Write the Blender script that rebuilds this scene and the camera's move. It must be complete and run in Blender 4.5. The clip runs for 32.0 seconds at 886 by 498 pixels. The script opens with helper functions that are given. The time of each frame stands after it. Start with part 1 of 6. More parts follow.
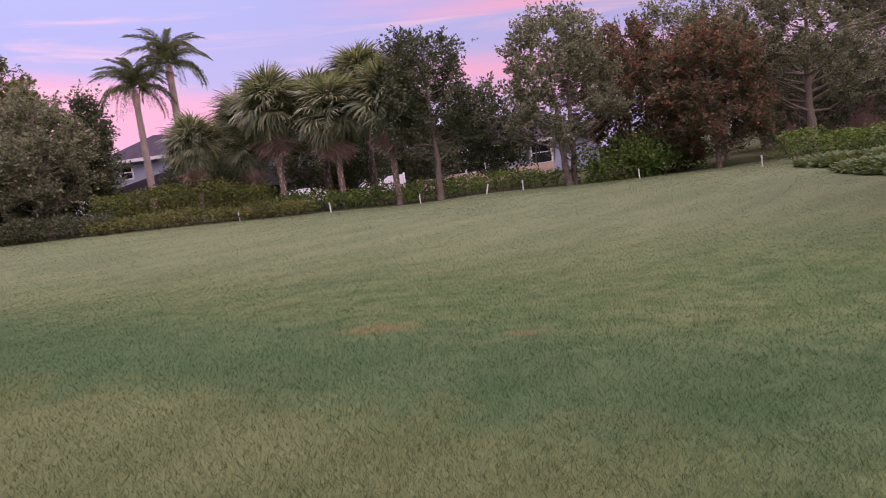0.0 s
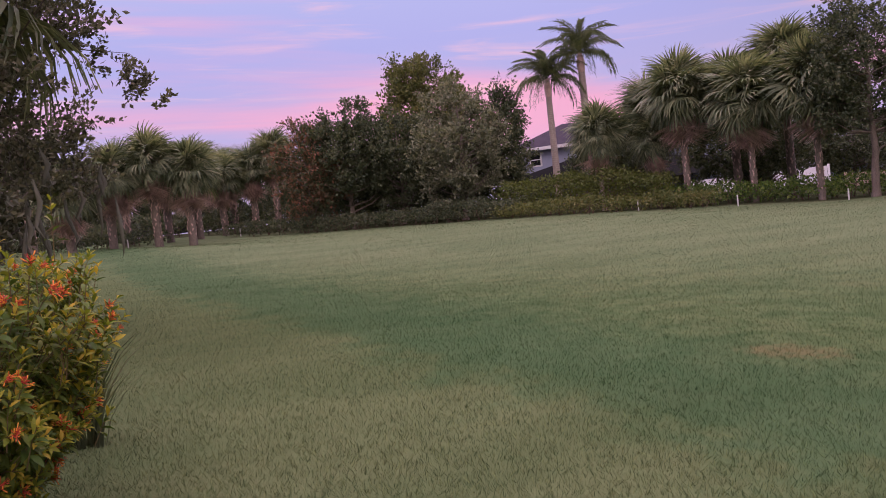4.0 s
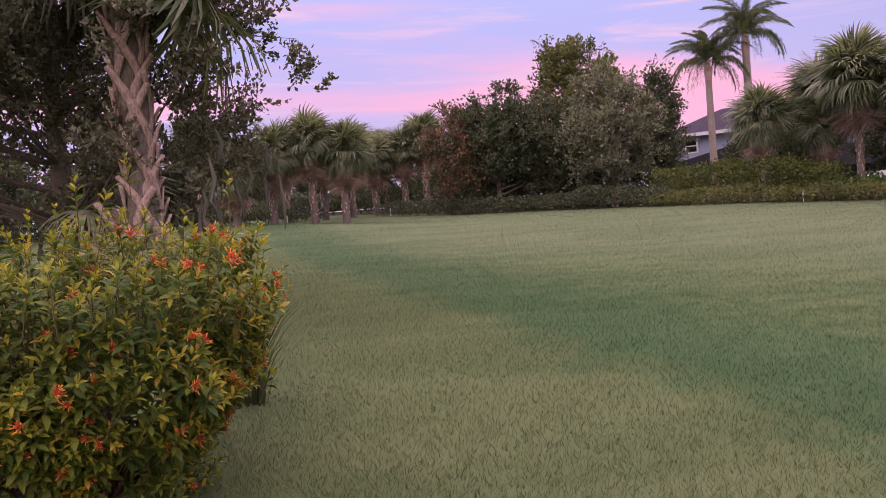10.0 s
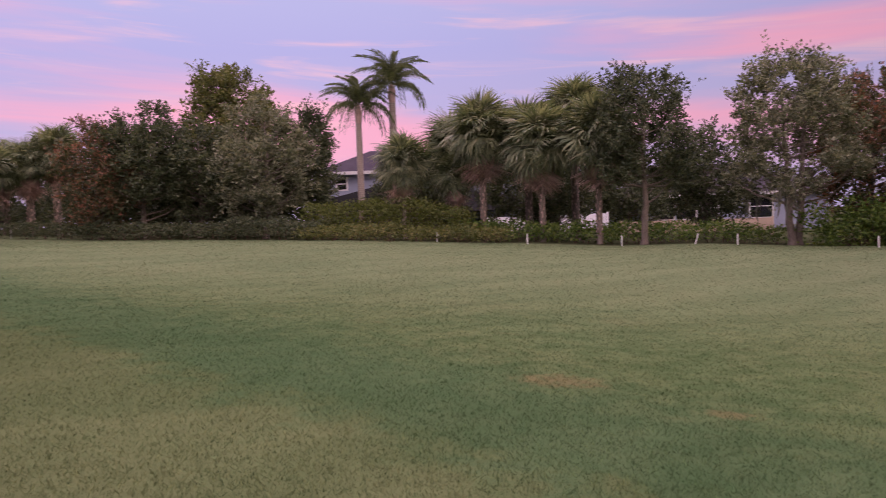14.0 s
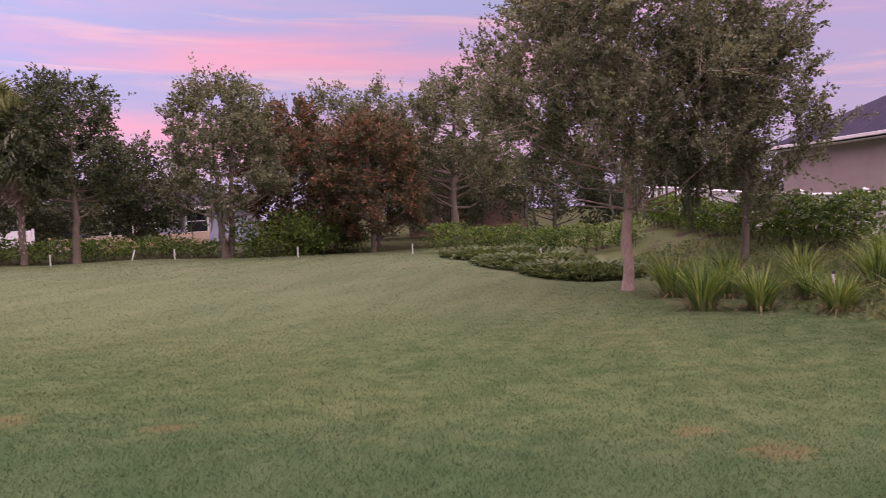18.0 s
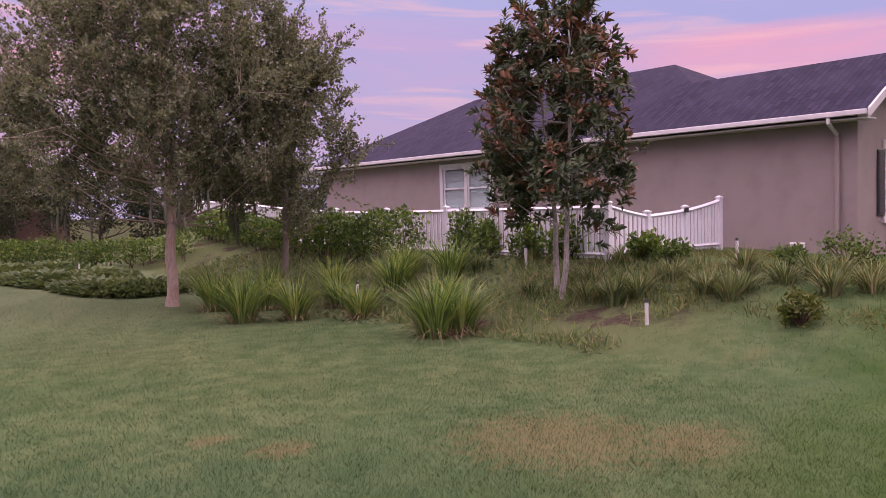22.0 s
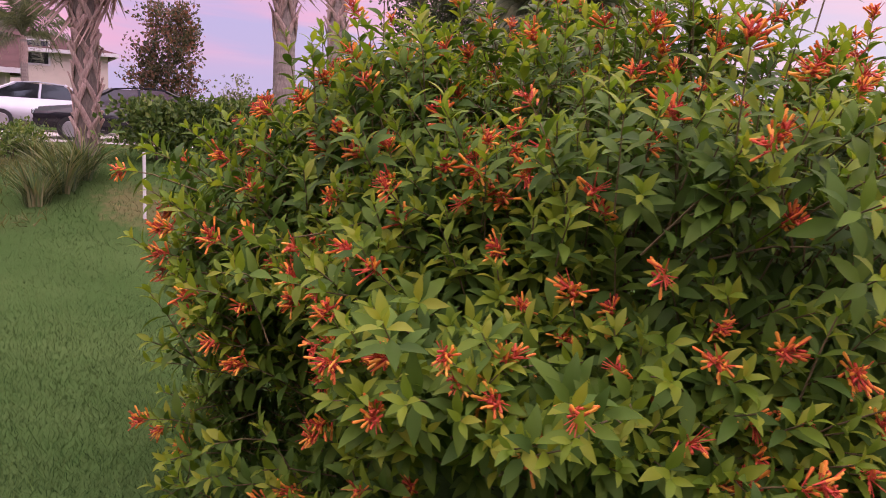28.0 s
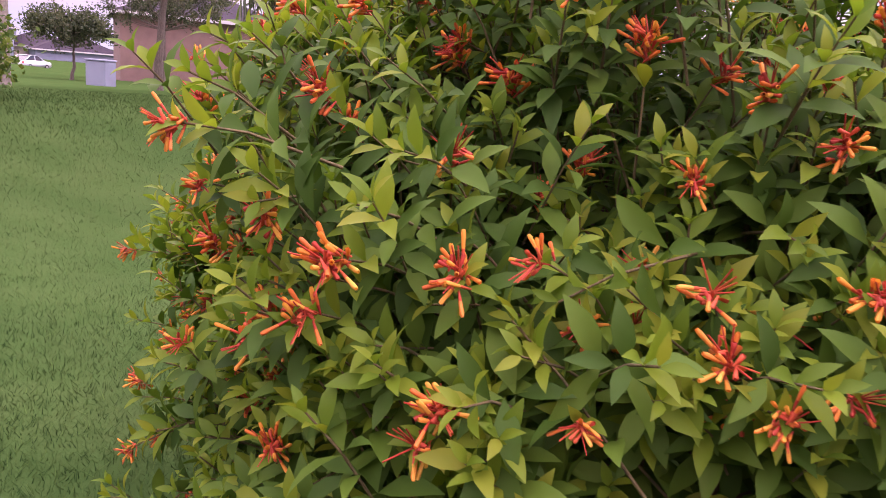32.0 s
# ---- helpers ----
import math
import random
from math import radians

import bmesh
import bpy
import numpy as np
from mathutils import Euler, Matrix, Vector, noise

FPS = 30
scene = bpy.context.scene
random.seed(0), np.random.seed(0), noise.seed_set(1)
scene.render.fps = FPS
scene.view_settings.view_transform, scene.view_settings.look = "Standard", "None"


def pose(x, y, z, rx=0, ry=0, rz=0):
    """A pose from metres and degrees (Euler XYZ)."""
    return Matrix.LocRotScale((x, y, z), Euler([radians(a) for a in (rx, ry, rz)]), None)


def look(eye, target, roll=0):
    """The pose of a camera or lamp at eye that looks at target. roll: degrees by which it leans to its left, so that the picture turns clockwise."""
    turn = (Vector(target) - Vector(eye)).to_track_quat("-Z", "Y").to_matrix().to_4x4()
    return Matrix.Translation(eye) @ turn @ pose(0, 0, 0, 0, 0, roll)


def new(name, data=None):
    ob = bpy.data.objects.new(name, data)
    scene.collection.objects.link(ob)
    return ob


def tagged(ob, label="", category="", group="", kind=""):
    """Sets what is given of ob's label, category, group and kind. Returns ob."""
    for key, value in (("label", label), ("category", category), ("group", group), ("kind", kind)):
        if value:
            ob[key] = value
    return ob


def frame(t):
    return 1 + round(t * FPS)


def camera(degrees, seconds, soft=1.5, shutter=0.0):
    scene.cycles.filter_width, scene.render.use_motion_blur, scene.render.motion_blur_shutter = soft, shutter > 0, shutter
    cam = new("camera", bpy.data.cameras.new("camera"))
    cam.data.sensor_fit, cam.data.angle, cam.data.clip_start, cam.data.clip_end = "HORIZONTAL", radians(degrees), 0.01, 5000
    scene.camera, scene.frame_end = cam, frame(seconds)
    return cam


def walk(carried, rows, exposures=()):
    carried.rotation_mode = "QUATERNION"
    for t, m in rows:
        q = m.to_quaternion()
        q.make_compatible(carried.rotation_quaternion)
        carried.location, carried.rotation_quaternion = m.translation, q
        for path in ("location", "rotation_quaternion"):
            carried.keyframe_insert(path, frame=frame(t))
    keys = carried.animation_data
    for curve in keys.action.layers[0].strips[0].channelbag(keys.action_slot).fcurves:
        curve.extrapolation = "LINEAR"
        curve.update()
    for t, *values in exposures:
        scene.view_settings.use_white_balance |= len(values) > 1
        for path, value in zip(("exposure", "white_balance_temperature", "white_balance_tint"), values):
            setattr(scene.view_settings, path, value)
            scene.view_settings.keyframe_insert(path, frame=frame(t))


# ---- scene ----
cam = camera(59.16, 32.0, soft=0.9, shutter=0.18)
ROWS = [
    (0, -0.032, 0.210, 1.554, 84.15, 8.29, -0.70),
    (0.5, -0.019, 0.275, 1.540, 84.95, 8.52, 4.64),
    (1, -0.035, 0.357, 1.533, 84.97, 8.46, 8.40),
    (1.5, -0.120, 0.502, 1.526, 84.16, 7.25, 9.76),
    (2, -0.217, 0.662, 1.537, 84.03, 6.73, 9.62),
    (2.5, -0.214, 0.819, 1.540, 84.41, 6.90, 12.42),
    (3, -0.194, 0.980, 1.551, 85.78, 6.97, 21.83),
    (3.5, -0.168, 1.042, 1.548, 86.67, 6.63, 26.29),
    (4, -0.153, 1.044, 1.543, 87.21, 6.56, 28.43),
    (4.5, -0.176, 1.061, 1.536, 87.56, 6.38, 29.88),
    (6.5, -0.105, 0.981, 1.552, 87.93, 5.29, 33.53),
    (7, -0.129, 0.987, 1.542, 87.97, 5.29, 34.92),
    (7.5, -0.146, 0.987, 1.537, 87.95, 5.31, 36.77),
    (8, -0.152, 0.980, 1.534, 87.78, 5.14, 37.67),
    (8.5, -0.162, 0.989, 1.532, 87.43, 5.04, 38.25),
    (9, -0.147, 0.982, 1.535, 87.21, 5.10, 38.79),
    (9.5, -0.137, 0.978, 1.534, 87.11, 5.08, 39.12),
    (10, -0.137, 0.980, 1.536, 87.11, 4.93, 39.17),
    (10.5, -0.133, 0.980, 1.546, 87.24, 4.94, 39.11),
    (11, -0.133, 0.998, 1.542, 87.30, 4.83, 38.23),
    (11.5, -0.108, 0.987, 1.546, 87.41, 4.63, 36.82),
    (12, -0.091, 1.000, 1.537, 87.43, 3.76, 34.13),
    (12.5, -0.079, 0.996, 1.538, 87.85, 2.79, 32.19),
    (13, -0.063, 1.000, 1.547, 88.19, 2.28, 29.79),
    (13.5, -0.048, 1.000, 1.550, 88.31, 2.20, 25.55),
    (14, -0.062, 0.959, 1.546, 87.89, 2.07, 14.10),
    (14.5, -0.070, 0.918, 1.569, 87.76, 2.06, 5.58),
    (16.5, -0.105, 0.770, 1.595, 88.83, 2.22, -7.85),
    (17, -0.106, 0.800, 1.586, 88.54, 2.33, -13.08),
    (17.5, -0.094, 0.793, 1.566, 88.06, 2.51, -19.05),
    (18, 0.012, 0.822, 1.565, 87.25, 2.75, -25.47),
    (18.5, 0.142, 0.812, 1.583, 86.57, 2.66, -32.78),
    (19, 0.256, 0.786, 1.599, 86.63, 2.58, -37.46),
    (19.5, 0.340, 0.779, 1.567, 87.23, 2.39, -40.29),
    (20, 0.304, 0.738, 1.570, 87.47, 2.01, -43.76),
    (20.5, 0.214, 0.675, 1.580, 87.41, 1.70, -50.78),
    (21, 0.124, 0.612, 1.579, 87.38, 1.42, -54.83),
    (21.5, 0.113, 0.549, 1.567, 87.26, 1.42, -56.18),
    (22, 0.188, 0.428, 1.571, 87.08, 1.56, -56.74),
    (22.5, 0.286, 0.270, 1.551, 86.85, 1.57, -59.53),
    (23, 0.347, 0.137, 1.549, 86.58, 1.38, -64.38),
    (23.5, 0.446, 0.131, 1.523, 86.15, 1.10, -73.32),
    (24, 0.505, 0.053, 1.502, 85.15, 0.45, -86.35),
    (24.5, 0.493, -0.003, 1.495, 84.38, -0.27, -95.53),
    (25, 0.514, -0.055, 1.485, 83.94, -0.84, -102.18),
    (25.5, 0.584, -0.093, 1.472, 83.59, -0.90, -109.15),
    (27.5, 1.116, 0.131, 1.305, 81.51, -2.36, -122.17),
    (28, 1.294, 0.289, 1.290, 80.41, -3.08, -122.47),
    (28.5, 1.469, 0.450, 1.270, 79.08, -3.31, -123.30),
    (29, 1.700, 0.506, 1.231, 78.28, -3.85, -125.42),
    (29.5, 2.067, 0.454, 1.268, 79.02, -1.56, -130.07),
    (30, 2.228, 0.417, 1.257, 77.23, -2.61, -132.78),
    (30.5, 2.431, 0.427, 1.215, 76.87, -4.02, -138.37),
    (31, 2.703, 0.472, 1.209, 78.08, -4.05, -144.52),
    (31.5, 2.883, 0.550, 1.173, 77.48, -4.50, -145.65),
    (32, 3.081, 0.493, 1.159, 77.52, -4.82, -146.70),
]
walk(cam, [(t, pose(x, y, z, rx, ry, rz)) for t, x, y, z, rx, ry, rz in ROWS],
     [(0, 0.28, 6150, 10), (2.5, 0.18, 6050, 10), (4, 0.05, 6100, 10), (7, 0.22, 6150, 10), (9, 0.28, 6150, 10), (11, 0.20, 6200, 10), (13, 0.07, 6350, 10), (14.5, 0.10, 6550, 11),
      (17, 0.26, 6550, 11), (19, 0.40, 6450, 10), (22, 0.38, 6400, 10), (25, 0.52, 6380, 9), (28, 0.58, 6350, 9), (30, 0.68, 6250, 10), (31, 1.02, 6200, 10), (32, 1.15, 6200, 10)])

# ---- world and light ----
world = bpy.data.worlds.new("dusk_sky")
scene.world = world
world.use_nodes = True


class Net:
    """Small helper that adds and joins shader nodes."""

    def __init__(self, tree):
        self.t = tree
        self.n, self.l = tree.nodes, tree.links

    def put(self, sock, value):
        if isinstance(value, bpy.types.NodeSocket):
            self.l.new(value, sock)
        elif value is not None:
            sock.default_value = value

    def math(self, op, a, b=None, c=None, clamp=False):
        m = self.n.new("ShaderNodeMath")
        m.operation, m.use_clamp = op, clamp
        for s, v in zip(m.inputs, (a, b, c)):
            self.put(s, v)
        return m.outputs[0]

    def mix(self, f, a, b, mode="MIX"):
        m = self.n.new("ShaderNodeMix")
        m.data_type, m.blend_type = "RGBA", mode
        self.put(m.inputs[0], f)
        self.put(m.inputs[6], a)
        self.put(m.inputs[7], b)
        return m.outputs[2]

    def ramp(self, f, stops):
        r = self.n.new("ShaderNodeValToRGB")
        while len(r.color_ramp.elements) < len(stops):
            r.color_ramp.elements.new(0.5)
        for e, (p, c) in zip(r.color_ramp.elements, stops):
            e.position, e.color = p, (*c, 1)
        self.put(r.inputs[0], f)
        return r.outputs[0]

    def span(self, f, a, b, lo=0.0, hi=1.0):
        m = self.n.new("ShaderNodeMapRange")
        m.interpolation_type = "SMOOTHSTEP"
        for s, v in zip(m.inputs, (f, a, b, lo, hi)):
            self.put(s, v)
        return m.outputs[0]

    def noise(self, vec, scale, detail=3.0, rough=0.55, dist=0.0):
        m = self.n.new("ShaderNodeTexNoise")
        self.put(m.inputs["Vector"], vec)
        for k, v in (("Scale", scale), ("Detail", detail), ("Roughness", rough), ("Distortion", dist)):
            m.inputs[k].default_value = v
        return m.outputs["Fac"]

    def xyz(self, vec):
        m = self.n.new("ShaderNodeSeparateXYZ")
        self.put(m.inputs[0], vec)
        return m.outputs

    def vec(self, x, y, z):
        m = self.n.new("ShaderNodeCombineXYZ")
        for s, v in zip(m.inputs, (x, y, z)):
            self.put(s, v)
        return m.outputs[0]

    def bump(self, h, strength, dist):
        m = self.n.new("ShaderNodeBump")
        m.inputs["Strength"].default_value, m.inputs["Distance"].default_value = strength, dist
        self.put(m.inputs["Height"], h)
        return m.outputs[0]


net = Net(world.node_tree)
bg = net.n["Background"]
co = net.n.new("ShaderNodeTexCoord").outputs["Generated"]
dx, dy, dz = net.xyz(co)
azim = net.math("ARCTAN2", dx, dy)
elev = net.math("ARCSINE", dz)
base = net.ramp(net.span(elev, -0.02, 0.75), [(0.0, (0.52, 0.42, 0.64)), (0.22, (0.44, 0.41, 0.72)), (0.55, (0.50, 0.50, 0.76)), (1.0, (0.66, 0.62, 0.70))])
# long thin cloud bands, lit pink from below
lane = net.vec(net.math("MULTIPLY", azim, 1.1), net.math("ADD", net.math("MULTIPLY", elev, 11.0), net.math("MULTIPLY", azim, 0.55)), 3.1)
band = net.span(net.noise(lane, 1.35, 5.0, 0.5, 0.35), 0.405, 0.655)
rose = net.math("MULTIPLY", band, net.span(elev, 0.015, 0.10))
clear = net.math("MULTIPLY", net.span(net.math("ABSOLUTE", net.math("SUBTRACT", azim, 0.95)), 0.42, 0.12), 0.7)
rose = net.math("MULTIPLY", rose, net.math("SUBTRACT", 1.0, clear))
sky = net.mix(rose, base, (0.86, 0.40, 0.56, 1))
lane2 = net.vec(net.math("MULTIPLY", azim, 2.2), net.math("ADD", net.math("MULTIPLY", elev, 26.0), net.math("MULTIPLY", azim, 1.1)), 9.4)
wisp = net.math("MULTIPLY", net.span(net.noise(lane2, 1.6, 6.0, 0.55, 0.5), 0.52, 0.72), 0.55)
sky = net.mix(net.math("MULTIPLY", wisp, net.span(elev, 0.03, 0.12)), sky, (0.95, 0.52, 0.58, 1))
# pale glow where the sun has just gone down
glow = net.math("MULTIPLY", net.span(net.math("ABSOLUTE", net.math("SUBTRACT", azim, 2.75)), 0.9, 0.1), net.span(elev, 0.5, 0.05))
sky = net.mix(net.math("MULTIPLY", glow, 0.35), sky, (1.0, 0.90, 0.86, 1))
net.put(bg.inputs["Color"], sky)
net.put(bg.inputs["Strength"], net.math("MULTIPLY", net.span(elev, 0.34, 0.66, 0.95, 3.5), net.span(azim, -0.45, 0.55, 1.13, 0.83)))

sun_data = bpy.data.lights.new("afterglow", "SUN")
sun_data.energy, sun_data.angle, sun_data.color = 1.1, radians(40), (1.0, 0.72, 0.60)
sun_ob = new("afterglow", sun_data)
sun_ob.matrix_world = look((0, 0, 20), (-6.4, 7.6, 15.2))


# ---- materials ----
def material(name, rough=0.6, metal=0.0):
    m = bpy.data.materials.new(name)
    m.use_nodes = True
    net = Net(m.node_tree)
    b = net.n["Principled BSDF"]
    b.inputs["Roughness"].default_value, b.inputs["Metallic"].default_value = rough, metal
    return m, net, b


def place_of(net):
    return net.n.new("ShaderNodeNewGeometry").outputs["Position"]


def object_of(net):
    return net.n.new("ShaderNodeTexCoord").outputs["Object"]


def paint(name, color, rough=0.55, metal=0.0, wear=0.12, grain=40.0, bumpy=0.15):
    """A painted or plain surface with soft stains and fine grain."""
    m, net, b = material(name, rough, metal)
    p = object_of(net)
    big, fine = net.noise(p, 1.7, 4.0), net.noise(p, grain, 3.0)
    dark = tuple(c * (1 - 2.2 * wear) for c in color)
    lite = tuple(min(1, c * (1 + wear)) for c in color)
    col = net.ramp(net.math("ADD", net.math("MULTIPLY", big, 0.7), net.math("MULTIPLY", fine, 0.3)), [(0.3, dark), (0.5, color), (0.72, lite)])
    net.put(b.inputs["Base Color"], col)
    if bumpy:
        net.put(b.inputs["Normal"], net.bump(fine, bumpy, 0.01))
    return m


def leafy(name, colors, rough=0.5, clear=0.35, lift=0.0):
    """Leaves that vary one by one, and let some light through."""
    m, net, b = material(name, rough)
    isl = net.n.new("ShaderNodeNewGeometry").outputs["Random Per Island"]
    rnd = net.n.new("ShaderNodeObjectInfo").outputs["Random"]
    f = net.math("FRACT", net.math("ADD", isl, rnd))
    big = net.noise(place_of(net), 0.9, 3.0)
    f = net.math("ADD", net.math("MULTIPLY", f, 0.75), net.math("MULTIPLY", net.span(big, 0.3, 0.7), 0.25))
    stops = [((i + 0.5) / len(colors), c) for i, c in enumerate(colors)]
    col = net.ramp(f, stops)
    net.put(b.inputs["Base Color"], col)
    b.inputs["Specular IOR Level"].default_value = 0.22
    tr = net.n.new("ShaderNodeBsdfTranslucent")
    net.put(tr.inputs["Color"], net.mix(1.0, col, (1.0, 1.0, 0.55, 1), "MULTIPLY"))
    if lift:
        lie = net.n.new("ShaderNodeVectorMath")
        lie.operation = "ADD"
        net.put(lie.inputs[0], net.n.new("ShaderNodeNewGeometry").outputs["Normal"])
        lie.inputs[1].default_value = (0, 0, lift)
        lay = net.n.new("ShaderNodeVectorMath")
        lay.operation = "NORMALIZE"
        net.put(lay.inputs[0], lie.outputs[0])
        net.put(b.inputs["Normal"], lay.outputs[0])
    mx = net.n.new("ShaderNodeMixShader")
    mx.inputs[0].default_value = clear
    net.l.new(b.outputs[0], mx.inputs[1])
    net.l.new(tr.outputs[0], mx.inputs[2])
    net.l.new(mx.outputs[0], net.n["Material Output"].inputs["Surface"])
    return m


def bark(name, dark, lite, ring=0.0, scale=9.0):
    m, net, b = material(name, 0.9)
    p = object_of(net)
    x, y, z = net.xyz(p)
    grain = net.noise(net.vec(net.math("MULTIPLY", x, 6.0), net.math("MULTIPLY", y, 6.0), net.math("MULTIPLY", z, 1.4)), scale, 4.0, 0.65)
    lich = net.noise(p, 3.1, 4.0)
    f = net.math("ADD", net.math("MULTIPLY", grain, 0.7), net.math("MULTIPLY", lich, 0.3))
    if ring:
        rings = net.math("MULTIPLY", net.math("ADD", net.math("SINE", net.math("MULTIPLY", z, ring)), 1.0), 0.045)
        f = net.math("ADD", f, net.math("SUBTRACT", rings, 0.045))
    net.put(b.inputs["Base Color"], net.ramp(f, [(0.3, dark), (0.68, lite)]))
    net.put(b.inputs["Normal"], net.bump(f, 0.7, 0.03))
    return m


def lawn_color(net, p):
    """Turf: long soft swaths, worn straw-coloured spots and a richer green strip."""
    x, y, z = net.xyz(p)
    sway = net.noise(net.vec(x, y, 0.0), 0.35, 3.0)
    near = net.noise(net.vec(x, y, 0.0), 1.6, 4.0, 0.6)
    fine = net.noise(net.vec(x, y, 0.0), 9.0, 3.0, 0.6)
    mixf = net.math("ADD", net.math("MULTIPLY", sway, 0.5), net.math("ADD", net.math("MULTIPLY", near, 0.3), net.math("MULTIPLY", fine, 0.2)))
    col = net.ramp(mixf, [(0.30, (0.112, 0.127, 0.062)), (0.46, (0.099, 0.128, 0.057)), (0.60, (0.086, 0.122, 0.054)), (0.75, (0.118, 0.132, 0.065))])
    # tufty mottling, and far turf painted paler for its brighter look at grazing view
    tuft = net.noise(net.vec(x, y, 5.0), 2.6, 4.0, 0.65)
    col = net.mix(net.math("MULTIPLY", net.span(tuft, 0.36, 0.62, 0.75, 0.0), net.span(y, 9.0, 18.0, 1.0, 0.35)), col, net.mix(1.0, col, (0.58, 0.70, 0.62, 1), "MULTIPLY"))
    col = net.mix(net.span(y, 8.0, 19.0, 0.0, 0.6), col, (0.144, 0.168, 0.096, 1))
    wob = net.math("MULTIPLY", net.math("SUBTRACT", near, 0.5), 2.4)
    # lush strip that curves past the viewer
    off = net.math("SUBTRACT", y, net.math("SUBTRACT", 5.5, net.math("MULTIPLY", x, 0.545)))
    bend = net.math("ADD", off, net.math("ADD", net.math("MULTIPLY", wob, 0.8), net.math("MULTIPLY", net.math("SUBTRACT", tuft, 0.5), 2.6)))
    lush = net.math("MULTIPLY", net.span(bend, -1.0, 0.1), net.span(bend, 3.2, 0.9))
    lush = net.math("MULTIPLY", lush, net.span(x, 7.0, 2.5, 0.35, 1.0))
    col = net.mix(net.math("MULTIPLY", lush, 0.66), col, (0.052, 0.092, 0.042, 1))
    # dry ground close by, on the near side of the strip
    dry = net.span(bend, -0.2, -1.3)
    dry = net.math("MULTIPLY", dry, net.span(net.math("SUBTRACT", x, net.math("MULTIPLY", y, 0.25)), 0.4, -0.6))
    col = net.mix(net.math("MULTIPLY", dry, 0.75), col, (0.106, 0.126, 0.058, 1))
    rich = net.math("MULTIPLY", net.span(net.math("ADD", y, wob), 2.2, 0.4), net.span(x, 0.6, 2.2))
    col = net.mix(net.math("MULTIPLY", rich, 0.8), col, (0.046, 0.085, 0.021, 1))
    # soft swaths left by the mower
    swath = net.noise(net.vec(net.math("MULTIPLY", net.math("ADD", x, y), 0.25), net.math("MULTIPLY", net.math("SUBTRACT", y, x), 0.9), 2.0), 1.0, 3.0, 0.5)
    col = net.mix(net.span(swath, 0.35, 0.65, 0.0, 0.45), col, net.mix(1.0, col, (0.62, 0.72, 0.66, 1), "MULTIPLY"))
    # worn spots
    spot = net.span(net.noise(net.vec(net.math("MULTIPLY", x, 0.6), y, 4.0), 0.9, 4.0, 0.62, 0.3), 0.60, 0.72)
    belt = net.span(net.math("ABSOLUTE", net.math("SUBTRACT", net.math("ADD", y, net.math("MULTIPLY", x, 0.62)), 8.2)), 2.6, 0.6)
    worn = net.math("MULTIPLY", net.math("MULTIPLY", spot, belt), 0.45)
    for cx, cy, rx, ry in ((-0.8, 8.0, 0.40, 0.25), (0.6, 7.3, 0.2, 0.12), (5.95, 3.1, 0.85, 0.85), (6.4, 2.2, 0.6, 0.4), (4.5, 4.8, 0.28, 0.2), (4.35, 5.5, 0.2, 0.16), (10.6, -1.6, 0.6, 0.4)):
        ex = net.math("DIVIDE", net.math("SUBTRACT", x, cx), rx)
        ey = net.math("DIVIDE", net.math("SUBTRACT", y, cy), ry)
        d = net.math("ADD", net.math("ADD", net.math("MULTIPLY", ex, ex), net.math("MULTIPLY", ey, ey)), net.math("MULTIPLY", net.math("SUBTRACT", fine, 0.5), 4.5))
        worn = net.math("MAXIMUM", worn, net.span(d, 1.9, -0.3))
    col = net.mix(net.math("MULTIPLY", worn, 0.55), col, (0.150, 0.118, 0.060, 1))
    return col, fine


# house line: a corner of the wall, its way along the wall and out towards the lawn
HX, HY = 17.5, 2.1
AX, AY = 0.264, 0.965
NX, NY = -0.965, 0.264


def smooth(a, b, v):
    t = np.clip((v - a) / (b - a), 0, 1)
    return t * t * (3 - 2 * t)


def gz(x, y):
    """Height of the ground: a lawn that falls gently, rises to the far trees and to the house."""
    x, y = np.asarray(x, float), np.asarray(y, float)
    z = -0.45 * np.tanh(x / 6.5) + 0.6 * smooth(13, 25, y) + 0.028 * np.clip(-x - 6, 0, 34) * smooth(2, 14, y)
    s = (x - HX) * NX + (y - HY) * NY
    z = z + (0.66 + 0.3 * smooth(-1, 6, y)) * smooth(8.6, 3.6, s) * smooth(30, 24, y)
    z = z + 0.25 * smooth(-0.2, -1.4, y) * smooth(8.5, 12.5, x) * smooth(19.5, 15, x) - 0.02 * smooth(19, 24, x) * smooth(4, 0, y)
    z = z - 0.22 * smooth(14, 27, y) * smooth(2.5, -1.5, x) * smooth(-30, -20, x)
    z = z + 0.45 * smooth(23, 17.5, y) * smooth(7, 13, y) * smooth(-12, -23, x)
    d, q = (x - 3.3) * 0.88 - (y - 0.5) * 0.476, (x - 3.3) * 0.476 + (y - 0.5) * 0.88
    z = z - 0.026 * np.clip(d - 16, 0, 110) * smooth(10, 2, q)
    return z


